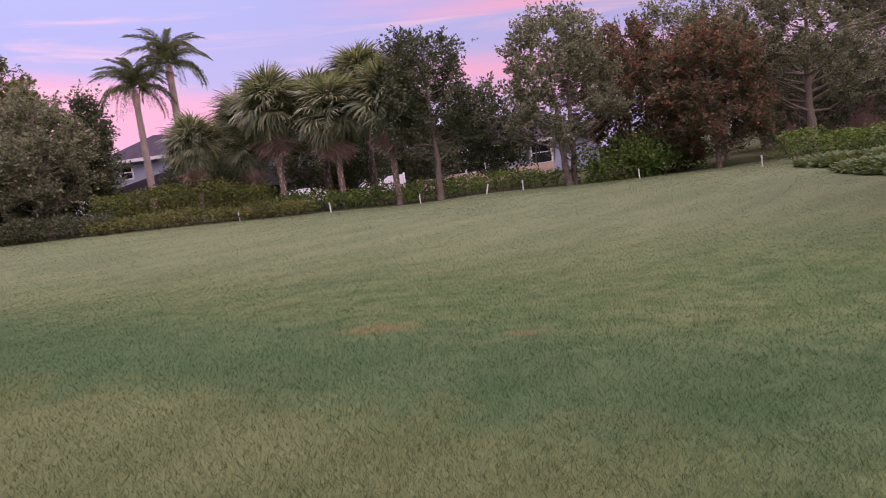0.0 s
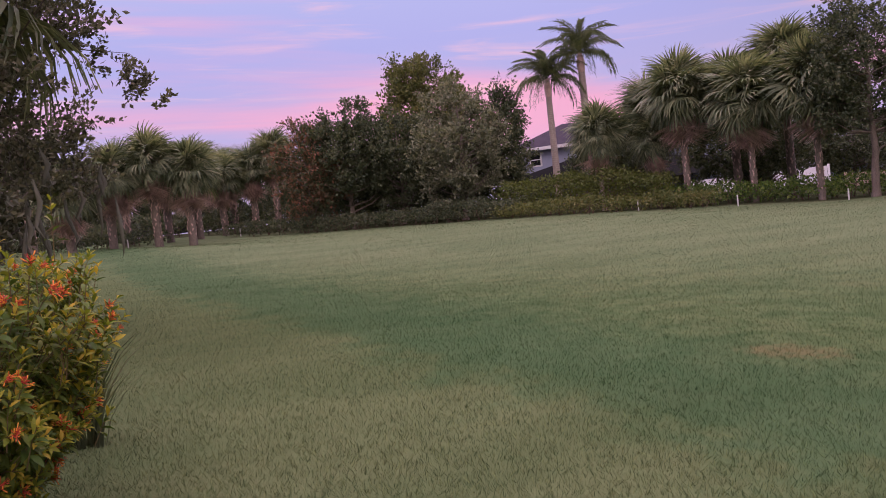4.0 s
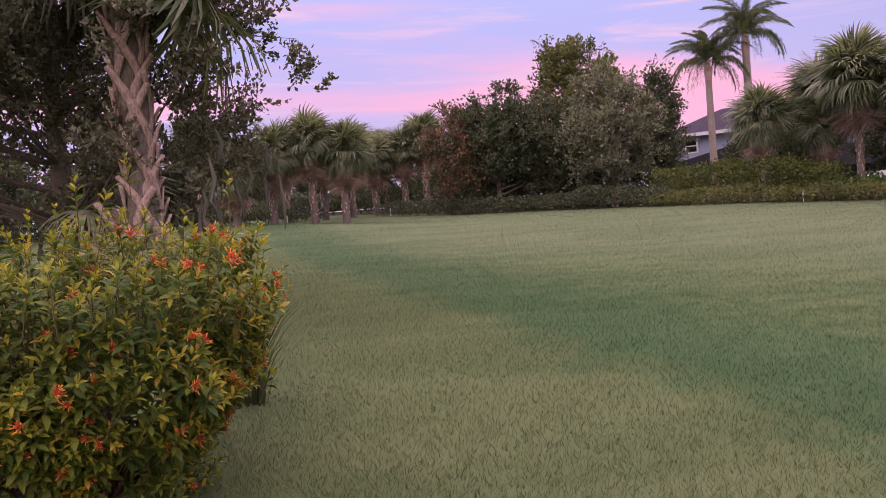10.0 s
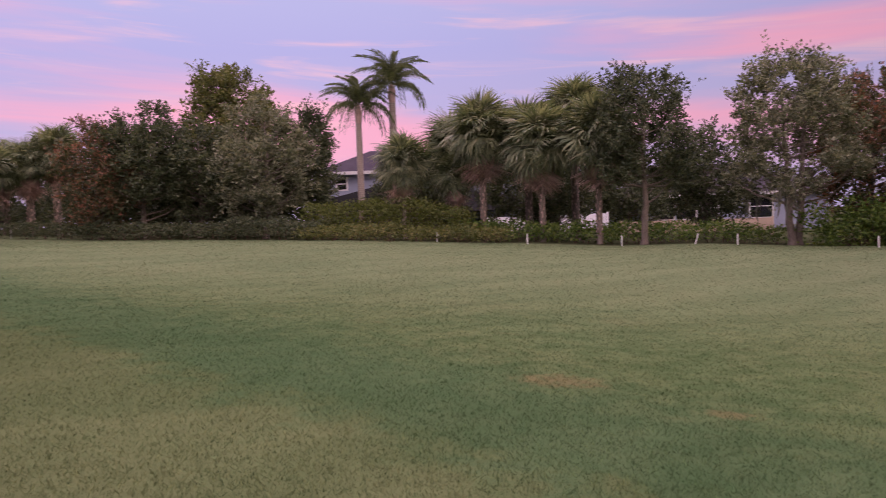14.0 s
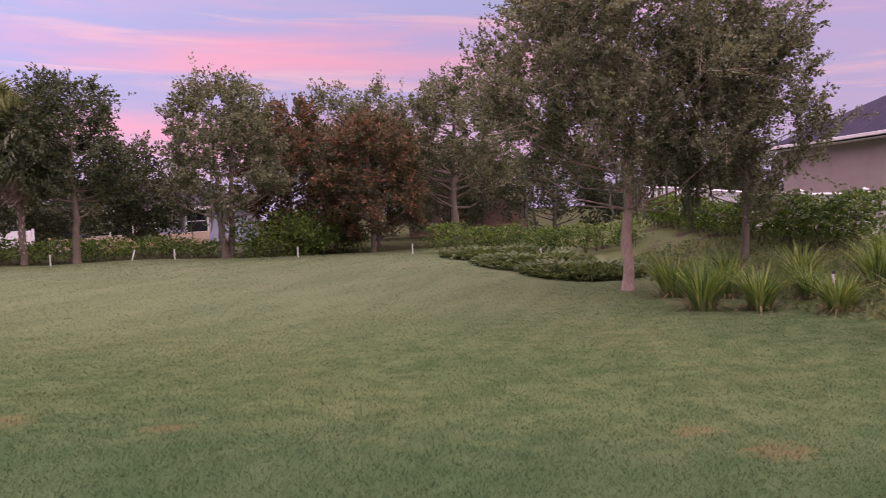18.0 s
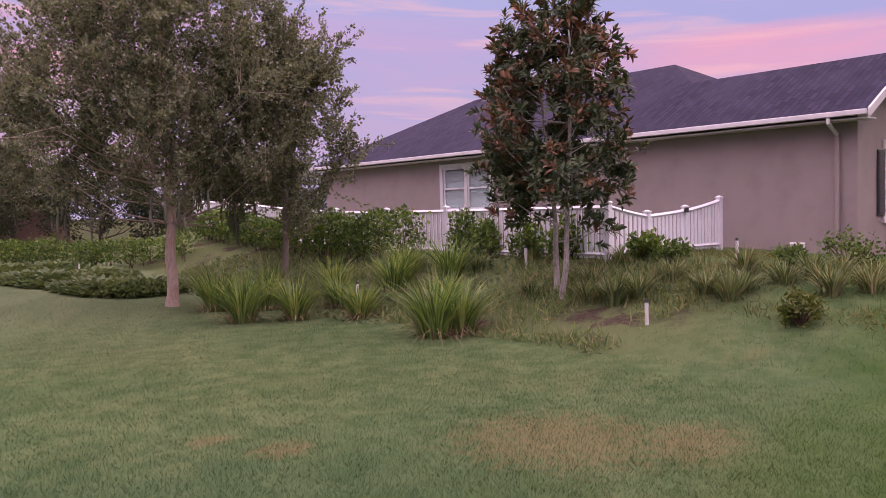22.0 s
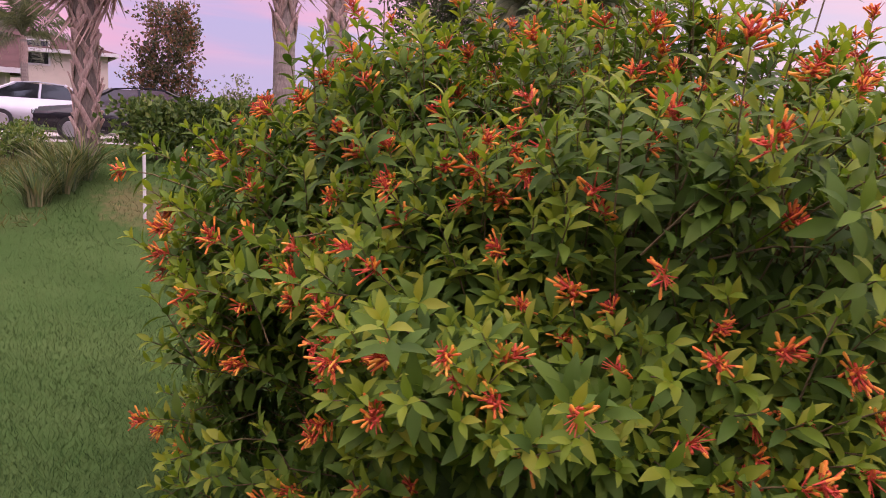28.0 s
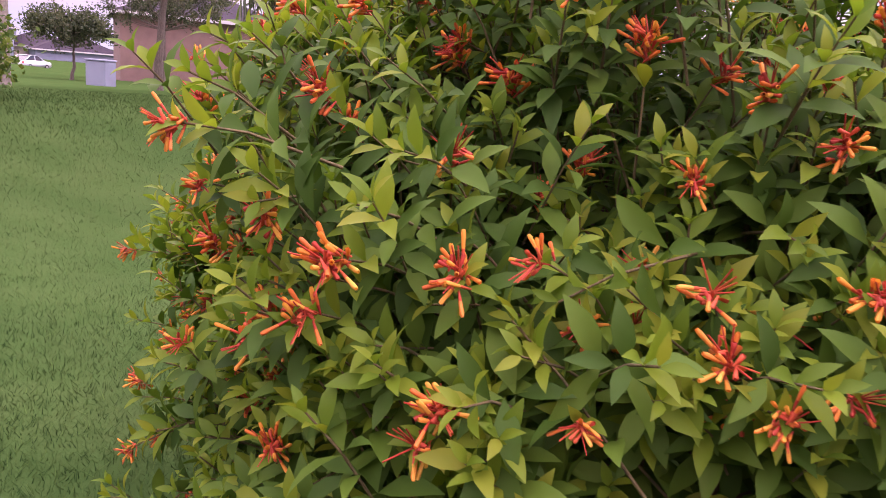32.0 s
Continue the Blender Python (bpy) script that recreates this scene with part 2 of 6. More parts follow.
m_lawn, net, b = material("turf_soil", 0.95)
b.inputs["Specular IOR Level"].default_value = 0.0
p = place_of(net)
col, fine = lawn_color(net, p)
px, py, pz = net.xyz(p)
sd = net.math("ADD", net.math("MULTIPLY", net.math("SUBTRACT", px, HX), NX), net.math("MULTIPLY", net.math("SUBTRACT", py, HY), NY))
rag = net.noise(p, 1.3, 4.0, 0.6)
edge = net.math("ADD", sd, net.math("MULTIPLY", net.math("SUBTRACT", rag, 0.5), 1.6))
inbed = net.math("MULTIPLY", net.span(edge, 8.1, 7.5), net.span(edge, 2.6, 3.4))
inbed = net.math("MULTIPLY", inbed, net.span(py, 2.4, 4.6))
soil = net.ramp(net.noise(p, 14.0, 4.0, 0.7), [(0.3, (0.034, 0.027, 0.020)), (0.6, (0.075, 0.060, 0.044)), (0.75, (0.15, 0.125, 0.09))])
weeds = net.span(net.noise(p, 1.1, 4.0, 0.65), 0.33, 0.47)
soil = net.mix(net.math("MULTIPLY", weeds, 0.8), soil, (0.100, 0.128, 0.054, 1))
col = net.mix(inbed, col, soil)
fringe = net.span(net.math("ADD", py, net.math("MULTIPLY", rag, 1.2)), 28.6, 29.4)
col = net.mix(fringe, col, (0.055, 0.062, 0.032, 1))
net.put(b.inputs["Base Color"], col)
net.put(b.inputs["Normal"], net.bump(net.math("ADD", fine, net.noise(p, 60.0, 3.0)), 0.4, 0.02))

m_blade, net, b = material("turf_blades", 0.6)
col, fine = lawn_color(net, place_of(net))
isl = net.n.new("ShaderNodeNewGeometry").outputs["Random Per Island"]
shade = net.ramp(net.math("FRACT", net.math("MULTIPLY", isl, 7.0)), [(0.0, (0.36, 0.46, 0.40)), (0.4, (0.84, 0.90, 0.86)), (0.82, (1.18, 1.18, 1.10)), (1.0, (1.75, 1.66, 1.52))])
col = net.mix(1.0, col, shade, "MULTIPLY")
net.put(b.inputs["Base Color"], net.mix(1.0, col, (1.12, 1.12, 1.08, 1), "MULTIPLY"))
b.inputs["Specular IOR Level"].default_value = 0.02
lie = net.n.new("ShaderNodeVectorMath")
lie.operation = "ADD"
net.put(lie.inputs[0], net.n.new("ShaderNodeNewGeometry").outputs["Normal"])
lie.inputs[1].default_value = (0, 0, 1.1)
lay = net.n.new("ShaderNodeVectorMath")
lay.operation = "NORMALIZE"
net.put(lay.inputs[0], lie.outputs[0])
net.put(b.inputs["Normal"], lay.outputs[0])
tr = net.n.new("ShaderNodeBsdfTranslucent")
net.put(tr.inputs["Color"], col)
mx = net.n.new("ShaderNodeMixShader")
mx.inputs[0].default_value = 0.3
net.l.new(b.outputs[0], mx.inputs[1])
net.l.new(tr.outputs[0], mx.inputs[2])
net.l.new(mx.outputs[0], net.n["Material Output"].inputs["Surface"])

m_oak = leafy("oak_leaf", [(0.060, 0.072, 0.045), (0.108, 0.122, 0.078), (0.156, 0.170, 0.112), (0.210, 0.222, 0.150), (0.270, 0.272, 0.195)], 0.5, 0.42)
m_oakdark = leafy("shady_oak_leaf", [(0.060, 0.066, 0.046), (0.105, 0.110, 0.076), (0.155, 0.156, 0.108), (0.225, 0.216, 0.150)], 0.5, 0.38)
m_dark = leafy("dark_leaf", [(0.034, 0.048, 0.027), (0.058, 0.075, 0.042), (0.084, 0.101, 0.056), (0.125, 0.138, 0.080)])
m_light = leafy("pale_leaf", [(0.060, 0.080, 0.024), (0.10, 0.120, 0.038), (0.14, 0.150, 0.052), (0.19, 0.180, 0.070)])
m_mag = leafy("magnolia_leaf", [(0.030, 0.048, 0.024), (0.048, 0.070, 0.034), (0.075, 0.095, 0.048), (0.11, 0.115, 0.060)], 0.30, 0.15)
m_magrust = leafy("rusty_magnolia_leaf", [(0.060, 0.064, 0.034), (0.105, 0.074, 0.044), (0.18, 0.092, 0.056), (0.26, 0.14, 0.085)], 0.35, 0.15)
m_lichen = bark("lichen_spotted_bark", (0.07, 0.06, 0.05), (0.46, 0.44, 0.40), 0, 6)
m_red = leafy("reddish_leaf", [(0.046, 0.058, 0.030), (0.070, 0.082, 0.042), (0.145, 0.100, 0.060), (0.260, 0.120, 0.084)], 0.5, 0.35)
m_hedge = leafy("hedge_leaf", [(0.042, 0.078, 0.020), (0.074, 0.130, 0.030), (0.120, 0.185, 0.042), (0.19, 0.245, 0.060)], 0.42, 0.35)
m_yhedge = leafy("yellowish_hedge_leaf", [(0.060, 0.080, 0.020), (0.095, 0.120, 0.030), (0.13, 0.145, 0.042)], 0.5, 0.35)
m_juniper = leafy("juniper_spray", [(0.072, 0.108, 0.044), (0.110, 0.150, 0.062), (0.155, 0.190, 0.084)], 0.6, 0.3, 0.5)
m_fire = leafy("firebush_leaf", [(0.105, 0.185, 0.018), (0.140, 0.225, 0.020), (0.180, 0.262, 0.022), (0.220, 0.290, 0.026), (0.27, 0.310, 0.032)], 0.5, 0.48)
# deep green of older leaves, also the painted shade inside the bush
m_fireold_shaded = leafy("older_and_shaded_firebush_leaf", [(0.044, 0.092, 0.012), (0.068, 0.130, 0.015), (0.100, 0.170, 0.018)], 0.65, 0.30)
m_fireyold = leafy("olive_firebush_leaf", [(0.060, 0.102, 0.020), (0.11, 0.150, 0.026), (0.18, 0.200, 0.032)], 0.55, 0.36)
m_firey = leafy("yellowing_firebush_leaf", [(0.105, 0.150, 0.022), (0.20, 0.235, 0.028), (0.31, 0.300, 0.034), (0.48, 0.34, 0.045)], 0.5, 0.45)
m_petal = leafy("firebush_petal", [(0.64, 0.15, 0.045), (0.76, 0.25, 0.055), (0.82, 0.36, 0.060), (0.84, 0.47, 0.09)], 0.45, 0.3)
m_bud = leafy("firebush_bud", [(0.40, 0.045, 0.035), (0.52, 0.075, 0.045), (0.60, 0.12, 0.055)], 0.45, 0.2)
m_palm = leafy("palm_blade", [(0.070, 0.094, 0.054), (0.125, 0.152, 0.088), (0.195, 0.222, 0.132), (0.30, 0.315, 0.20)], 0.45, 0.40)
m_palmdry = leafy("dry_palm_blade", [(0.26, 0.18, 0.16), (0.37, 0.265, 0.235), (0.48, 0.36, 0.32)], 0.7, 0.25)
m_queen = leafy("queen_palm_leaflet", [(0.060, 0.080, 0.040), (0.095, 0.118, 0.058), (0.14, 0.160, 0.080)], 0.5, 0.3)
m_tuft = leafy("ornamental_grass_blade", [(0.040, 0.080, 0.022), (0.095, 0.165, 0.036), (0.17, 0.250, 0.056), (0.30, 0.33, 0.11)], 0.5, 0.35, 0.4)
m_weed = leafy("weed_blade", [(0.045, 0.080, 0.024), (0.095, 0.140, 0.038), (0.15, 0.195, 0.058), (0.24, 0.21, 0.105)], 0.6, 0.3, 1.0)
m_thatch = leafy("dry_grass_blade", [(0.16, 0.115, 0.070), (0.23, 0.17, 0.10), (0.30, 0.24, 0.15)], 0.8, 0.2)
m_moss = leafy("hanging_moss", [(0.10, 0.105, 0.080), (0.15, 0.15, 0.115)], 0.9, 0.2)
m_bark = bark("oak_bark", (0.060, 0.048, 0.038), (0.20, 0.165, 0.135))
m_barkpink = bark("smooth_bark", (0.19, 0.140, 0.115), (0.44, 0.335, 0.285), 0, 5)
m_boot = bark("palm_boot", (0.15, 0.105, 0.088), (0.54, 0.40, 0.335))
m_trunkgrey = bark("palm_trunk", (0.15, 0.125, 0.105), (0.34, 0.29, 0.25), 60)
m_stem = bark("firebush_stem", (0.035, 0.022, 0.016), (0.12, 0.075, 0.05))
m_twig = bark("firebush_twig", (0.06, 0.06, 0.02), (0.16, 0.11, 0.045))
m_white = paint("white_vinyl", (0.66, 0.66, 0.70), 0.4, 0, 0.05)
m_trim = paint("white_trim_paint", (0.56, 0.55, 0.55), 0.5, 0, 0.06)
m_stucco = paint("taupe_stucco", (0.255, 0.217, 0.207), 0.85, 0, 0.07, 90, 0.5)
m_pink = paint("rose_stucco", (0.24, 0.155, 0.135), 0.85, 0, 0.08, 60, 0.4)
m_greyst = paint("pale_grey_stucco", (0.24, 0.265, 0.34), 0.85, 0, 0.06, 60, 0.3)
m_cream = paint("cream_stucco", (0.52, 0.46, 0.38), 0.85, 0, 0.06, 60, 0.3)
m_tanwall = paint("tan_block_wall", (0.42, 0.33, 0.25), 0.9, 0, 0.1)
m_shutter = paint("black_shutter", (0.022, 0.022, 0.026), 0.5)
m_rubber = paint("tyre_rubber", (0.02, 0.02, 0.021), 0.85)
m_rim = paint("wheel_metal", (0.45, 0.45, 0.47), 0.35, 0.9)
m_carwhite = paint("white_car_paint", (0.55, 0.57, 0.62), 0.22, 0, 0.03, 40, 0)
m_carblack = paint("black_car_paint", (0.016, 0.016, 0.020), 0.15, 0, 0.05, 40, 0)
m_pvc = paint("pipe_plastic", (0.58, 0.57, 0.56), 0.5, 0, 0.1)
m_black = paint("black_plastic", (0.02, 0.02, 0.022), 0.5)
m_conc = paint("concrete", (0.38, 0.36, 0.33), 0.9, 0, 0.1)
m_asph = paint("asphalt", (0.055, 0.054, 0.055), 0.92, 0, 0.1)
m_straw = paint("straw_brown", (0.30, 0.19, 0.10), 0.9)
m_orange = paint("orange_fabric", (0.75, 0.20, 0.035), 0.7)
m_cloth = paint("white_fabric", (0.70, 0.66, 0.70), 0.8)
m_redcloth = paint("red_fabric", (0.50, 0.06, 0.07), 0.7)
m_blue = paint("teal_paint", (0.06, 0.30, 0.36), 0.6)
m_screen = paint("dark_screen_mesh", (0.012, 0.012, 0.016), 0.8)

m_shingle, net, b = material("asphalt_shingle", 0.9)
b.inputs["Specular IOR Level"].default_value = 0.15
p = object_of(net)
bk = net.n.new("ShaderNodeTexBrick")
net.put(bk.inputs["Vector"], p)
for k, v in (("Scale", 1.0), ("Mortar Size", 0.012), ("Brick Width", 0.32), ("Row Height", 0.145), ("Bias", 0.0)):
    bk.inputs[k].default_value = v
bk.inputs["Color1"].default_value, bk.inputs["Color2"].default_value, bk.inputs["Mortar"].default_value = (0.016, 0.013, 0.030, 1), (0.034, 0.027, 0.056, 1), (0.012, 0.010, 0.018, 1)
blot = net.noise(p, 0.7, 4.0)
net.put(b.inputs["Base Color"], net.mix(net.span(blot, 0.35, 0.7, 0, 0.5), bk.outputs["Color"], (0.038, 0.031, 0.060, 1)))
net.put(b.inputs["Normal"], net.bump(bk.outputs["Fac"], 0.5, 0.02))
def dull(m):
    """Takes the sheen off a coarse surface."""
    m.node_tree.nodes["Principled BSDF"].inputs["Specular IOR Level"].default_value = 0.1
    return m


m_roofred = dull(paint("brown_roof_shingle", (0.075, 0.042, 0.040), 0.9, 0, 0.15, 30, 0.4))
m_roofdark = dull(paint("dark_roof_shingle", (0.042, 0.034, 0.048), 0.9, 0, 0.15, 30, 0.4))

m_glass, net, b = material("window_glass", 0.05)
b.inputs["Base Color"].default_value, b.inputs["Transmission Weight"].default_value = (0.85, 0.92, 0.92, 1), 0.9
m_tint, net, b = material("dark_car_glass", 0.06)
b.inputs["Base Color"].default_value, b.inputs["Specular IOR Level"].default_value = (0.012, 0.014, 0.018, 1), 0.8
m_blind = paint("window_blind", (0.27, 0.34, 0.35), 0.8, 0, 0.04)

m_stone, net, b = material("stacked_stone", 0.9)
isl = net.n.new("ShaderNodeObjectInfo").outputs["Random"]
isl2 = net.n.new("ShaderNodeNewGeometry").outputs["Random Per Island"]
f = net.math("FRACT", net.math("ADD", isl, isl2))
net.put(b.inputs["Base Color"], net.ramp(f, [(0.1, (0.12, 0.085, 0.065)), (0.5, (0.24, 0.175, 0.135)), (0.9, (0.36, 0.29, 0.23))]))
net.put(b.inputs["Normal"], net.bump(net.noise(object_of(net), 25.0, 4.0), 0.6, 0.02))


# ---- mesh helpers ----
def npmesh(name, verts, faces, mats, index=None, smooth_shade=True):
    """A mesh from arrays; faces is (n, 3) or (n, 4)."""
    me = bpy.data.meshes.new(name)
    verts, faces = np.asarray(verts, np.float32), np.asarray(faces, np.int32)
    n, k = faces.shape
    me.vertices.add(len(verts))
    me.vertices.foreach_set("co", verts.ravel())
    me.loops.add(n * k)
    me.loops.foreach_set("vertex_index", faces.ravel())
    me.polygons.add(n)
    me.polygons.foreach_set("loop_start", np.arange(n, dtype=np.int32) * k)
    me.polygons.foreach_set("loop_total", np.full(n, k, np.int32))
    if index is not None:
        me.polygons.foreach_set("material_index", np.asarray(index, np.int32))
    me.polygons.foreach_set("use_smooth", np.full(n, smooth_shade))
    for m in mats:
        me.materials.append(m)
    me.update(calc_edges=True)
    return me


def child(name, me, parent, label=""):
    ob = new(name, me)
    ob.parent = parent
    return tagged(ob, label)


def part(name, bm, mat, parent, label="", smooth_shade=False):
    me = bpy.data.meshes.new(name)
    bm.to_mesh(me)
    bm.free()
    me.materials.append(mat)
    if smooth_shade:
        me.polygons.foreach_set("use_smooth", np.full(len(me.polygons), True))
    return child(name, me, parent, label)


def thing(name, x, y, z, turn=0.0, label="", category="", group="", kind=""):
    e = new(name)
    e.empty_display_size = 0.2
    e.matrix_basis = pose(x, y, z, 0, 0, turn)
    return tagged(e, label, category, group, kind)


def box(bm, x0, y0, z0, x1, y1, z1, bevel=0.0):
    r = bmesh.ops.create_cube(bm, size=1)
    vs = r["verts"]
    bmesh.ops.scale(bm, vec=(x1 - x0, y1 - y0, z1 - z0), verts=vs)
    bmesh.ops.translate(bm, vec=((x0 + x1) / 2, (y0 + y1) / 2, (z0 + z1) / 2), verts=vs)
    if bevel:
        es = list({e for v in vs for e in v.link_edges})
        bmesh.ops.bevel(bm, geom=es, offset=bevel, segments=1, affect="EDGES")
    return bm


def boxed(*a, bevel=0.0):
    return box(bmesh.new(), *a, bevel=bevel)


def rod(bm, a, b, r0, r1=None, sides=8, caps=True):
    a, b = Vector(a), Vector(b)
    d = b - a
    m = Matrix.Translation((a + b) / 2) @ d.to_track_quat("Z", "Y").to_matrix().to_4x4()
    bmesh.ops.create_cone(bm, cap_ends=caps, segments=sides, radius1=r0, radius2=r0 if r1 is None else r1, depth=d.length, matrix=m)
    return bm


def prism(bm, pts, y0, y1):
    """A side outline in x, z drawn out from y0 to y1."""
    a = [bm.verts.new((x, y0, z)) for x, z in pts]
    b = [bm.verts.new((x, y1, z)) for x, z in pts]
    n = len(pts)
    bm.faces.new(a)
    bm.faces.new(b[::-1])
    for i in range(n):
        bm.faces.new((a[i], b[i], b[(i + 1) % n], a[(i + 1) % n]))
    bmesh.ops.recalc_face_normals(bm, faces=bm.faces)
    return bm


def tube(path, radii, sides=8):
    """Arrays of a tapered tube along a path."""
    path, radii = np.asarray(path, float), np.asarray(radii, float)
    tang = np.gradient(path, axis=0)
    tang /= np.linalg.norm(tang, axis=1)[:, None] + 1e-9
    ref = np.where(np.abs(tang[:, 2:3]) > 0.9, [[1.0, 0, 0]], [[0, 0, 1.0]])
    u = np.cross(tang, ref)
    u /= np.linalg.norm(u, axis=1)[:, None] + 1e-9
    v = np.cross(tang, u)
    a = np.linspace(0, 2 * np.pi, sides, endpoint=False)
    ring = np.cos(a)[None, :, None] * u[:, None] + np.sin(a)[None, :, None] * v[:, None]
    V = (path[:, None] + radii[:, None, None] * ring).reshape(-1, 3)
    n = len(path)
    i, j = np.meshgrid(np.arange(n - 1), np.arange(sides), indexing="ij")
    q = np.stack([i * sides + j, i * sides + (j + 1) % sides, (i + 1) * sides + (j + 1) % sides, (i + 1) * sides + j], -1).reshape(-1, 4)
    return V, q


def join(chunks):
    """Joins (verts, faces) arrays."""
    V, F, k = [], [], 0
    for v, f in chunks:
        V.append(v)
        F.append(np.asarray(f) + k)
        k += len(v)
    return np.concatenate(V), np.concatenate(F)


def turns(direction, spin):
    """Rotation matrices whose y axis is direction, spun about it."""
    d = direction / (np.linalg.norm(direction, axis=1)[:, None] + 1e-9)
    ref = np.where(np.abs(d[:, 2:3]) > 0.95, [[1.0, 0, 0]], [[0, 0, 1.0]])
    x = np.cross(d, ref)
    x /= np.linalg.norm(x, axis=1)[:, None] + 1e-9
    z = np.cross(x, d)
    c, s = np.cos(spin)[:, None], np.sin(spin)[:, None]
    return np.stack([c * x + s * z, d, c * z - s * x], -1)


def facing(direction, normal):
    """Rotation matrices whose y axis is direction and whose z axis is as near to normal as it can be."""
    d = direction / (np.linalg.norm(direction, axis=1)[:, None] + 1e-9)
    z = normal - (normal * d).sum(1)[:, None] * d
    z /= np.linalg.norm(z, axis=1)[:, None] + 1e-9
    return np.stack([np.cross(d, z), d, z], -1)


def spread(template, faces, places, mats3, size):
    """Copies of a small template at many places, as arrays."""
    tv = np.asarray(template, float)
    V = np.einsum("nij,kj->nki", mats3, tv) * np.asarray(size)[:, None, None] + places[:, None]
    F = np.asarray(faces)[None] + (np.arange(len(places)) * len(tv))[:, None, None]
    return V.reshape(-1, 3), F.reshape(-1, np.asarray(faces).shape[1])


# a leaf 1 long along y, folded and bowed
def leaf_shape():
    """Verts and triangles of a pointed oval leaf with a sunk midrib and a drooping tip."""
    v, f = [(0, 0, 0)], []
    for s, w in ((0.14, 0.060), (0.38, 0.160), (0.62, 0.158), (0.84, 0.078)):
        z = 0.20 * s - 0.38 * s ** 2.2
        v += [(w, s, z + w * 0.28), (0, s, z), (-w, s, z + w * 0.28)]
    v.append((0, 0.98, 0.20 - 0.38))
    f += [(0, 1, 2), (0, 2, 3)]
    for k in range(3):
        a = 1 + 3 * k
        f += [(a, a + 3, a + 4), (a, a + 4, a + 1), (a + 1, a + 4, a + 5), (a + 1, a + 5, a + 2)]
    f += [(10, 13, 11), (11, 13, 12)]
    return v, f


LEAF, LEAF_T = leaf_shape()
# a cheap leaf for far crowns
CHIP = [(0, 0, 0), (0.30, 0.5, 0.06), (0, 1, -0.05), (-0.30, 0.5, 0.06)]
CHIP_T = [(0, 1, 2), (0, 2, 3)]
# a narrow weed or grass blade
STRAP = [(-0.055, 0, 0), (0.055, 0, 0), (0.045, 0.6, 0.06), (0, 1, 0.22)]

rng = np.random.default_rng(7)


def unit(n, up=0.0):
    v = rng.normal(size=(n, 3))
    v[:, 2] += up
    return v / np.linalg.norm(v, axis=1)[:, None]


def crown_clusters(n, rx, ry, z0, z1, top=0.5, hollow=0.35):
    """Centres of leaf clusters in an egg-shaped crown, more of them near its skin."""
    d = unit(n)
    r = hollow + (1 - hollow) * rng.random(n) ** 0.5
    c = d * r[:, None]
    zz = (c[:, 2] + 1) / 2
    w = np.where(zz > top, np.sqrt(np.clip(1 - (np.clip(zz - top, 0, 1) / (1 - top + 1e-6)) ** 1.7, 0.03, 1)), np.sqrt(np.clip(1 - 0.7 * ((top - zz) / top) ** 2, 0.03, 1)))
    h = np.sqrt(c[:, 0] ** 2 + c[:, 1] ** 2) + 1e-6
    k = w * np.clip(h / np.sqrt(np.clip(1 - c[:, 2] ** 2, 0.05, 1)), 0, 1) / h
    return np.stack([c[:, 0] * k * rx, c[:, 1] * k * ry, z0 + zz * (z1 - z0)], 1)


def twiggy(e, cl, leaves, size, ball, spiky, clear, mat, bark_mat, bare):
    """Fans of leafy twigs that grow outwards and up from each cluster; bare: with the twigs themselves."""
    n = len(cl)
    per = 9
    k = np.repeat(np.arange(n), per)
    hub = np.stack([cl[:, 0] * 0.35, cl[:, 1] * 0.35, cl[:, 2] - 0.55 * np.hypot(cl[:, 0], cl[:, 1]) - 0.5], 1)
    out = cl - hub
    out /= np.linalg.norm(out, axis=1)[:, None]
    d = out[k] * 0.75 + rng.normal(size=(n * per, 3)) * 0.55 + [0, 0, 0.12 + 0.2 * spiky]
    d /= np.linalg.norm(d, axis=1)[:, None]
    span = ball * (1.1 + 1.3 * rng.random(n * per)) * (0.75 + 0.6 * rng.random(n))[k]
    tall = rng.random(n * per) < 0.05 * spiky
    span[tall] *= 1.7
    a = cl[k] - out[k] * ball * 0.5 + rng.normal(size=(n * per, 3)) * ball * 0.30
    m = max(4, leaves // (n * per))
    t = np.repeat(np.arange(n * per), m)
    u = np.tile((np.arange(m) + 0.5) / m, n * per) ** 0.8
    sag = -0.10 * u * u * span[t]
    pos = a[t] + d[t] * (u * span[t])[:, None] + rng.normal(size=(len(t), 3)) * size * 0.42
    pos[:, 2] += sag
    pos[:, 2] = np.maximum(pos[:, 2], clear * 0.7)
    V, F = spread(CHIP, CHIP_T, pos, turns(d[t] * 0.7 + unit(len(t), 0.2), rng.random(len(t)) * 6.28), size * (0.6 + 0.8 * rng.random(len(t))))
    child("crown", npmesh("crown", V, F, [mat], smooth_shade=False), e)
    if bare:
        pick = rng.permutation(n * per)[: n * 4]
        V, F = join([tube([a[i], a[i] + d[i] * span[i] * 0.5, a[i] + d[i] * span[i]], [0.010, 0.006, 0.003], 3) for i in pick])
        child("twig", npmesh("twig", V, F, [bark_mat]), e)["kind"] = "stuff"


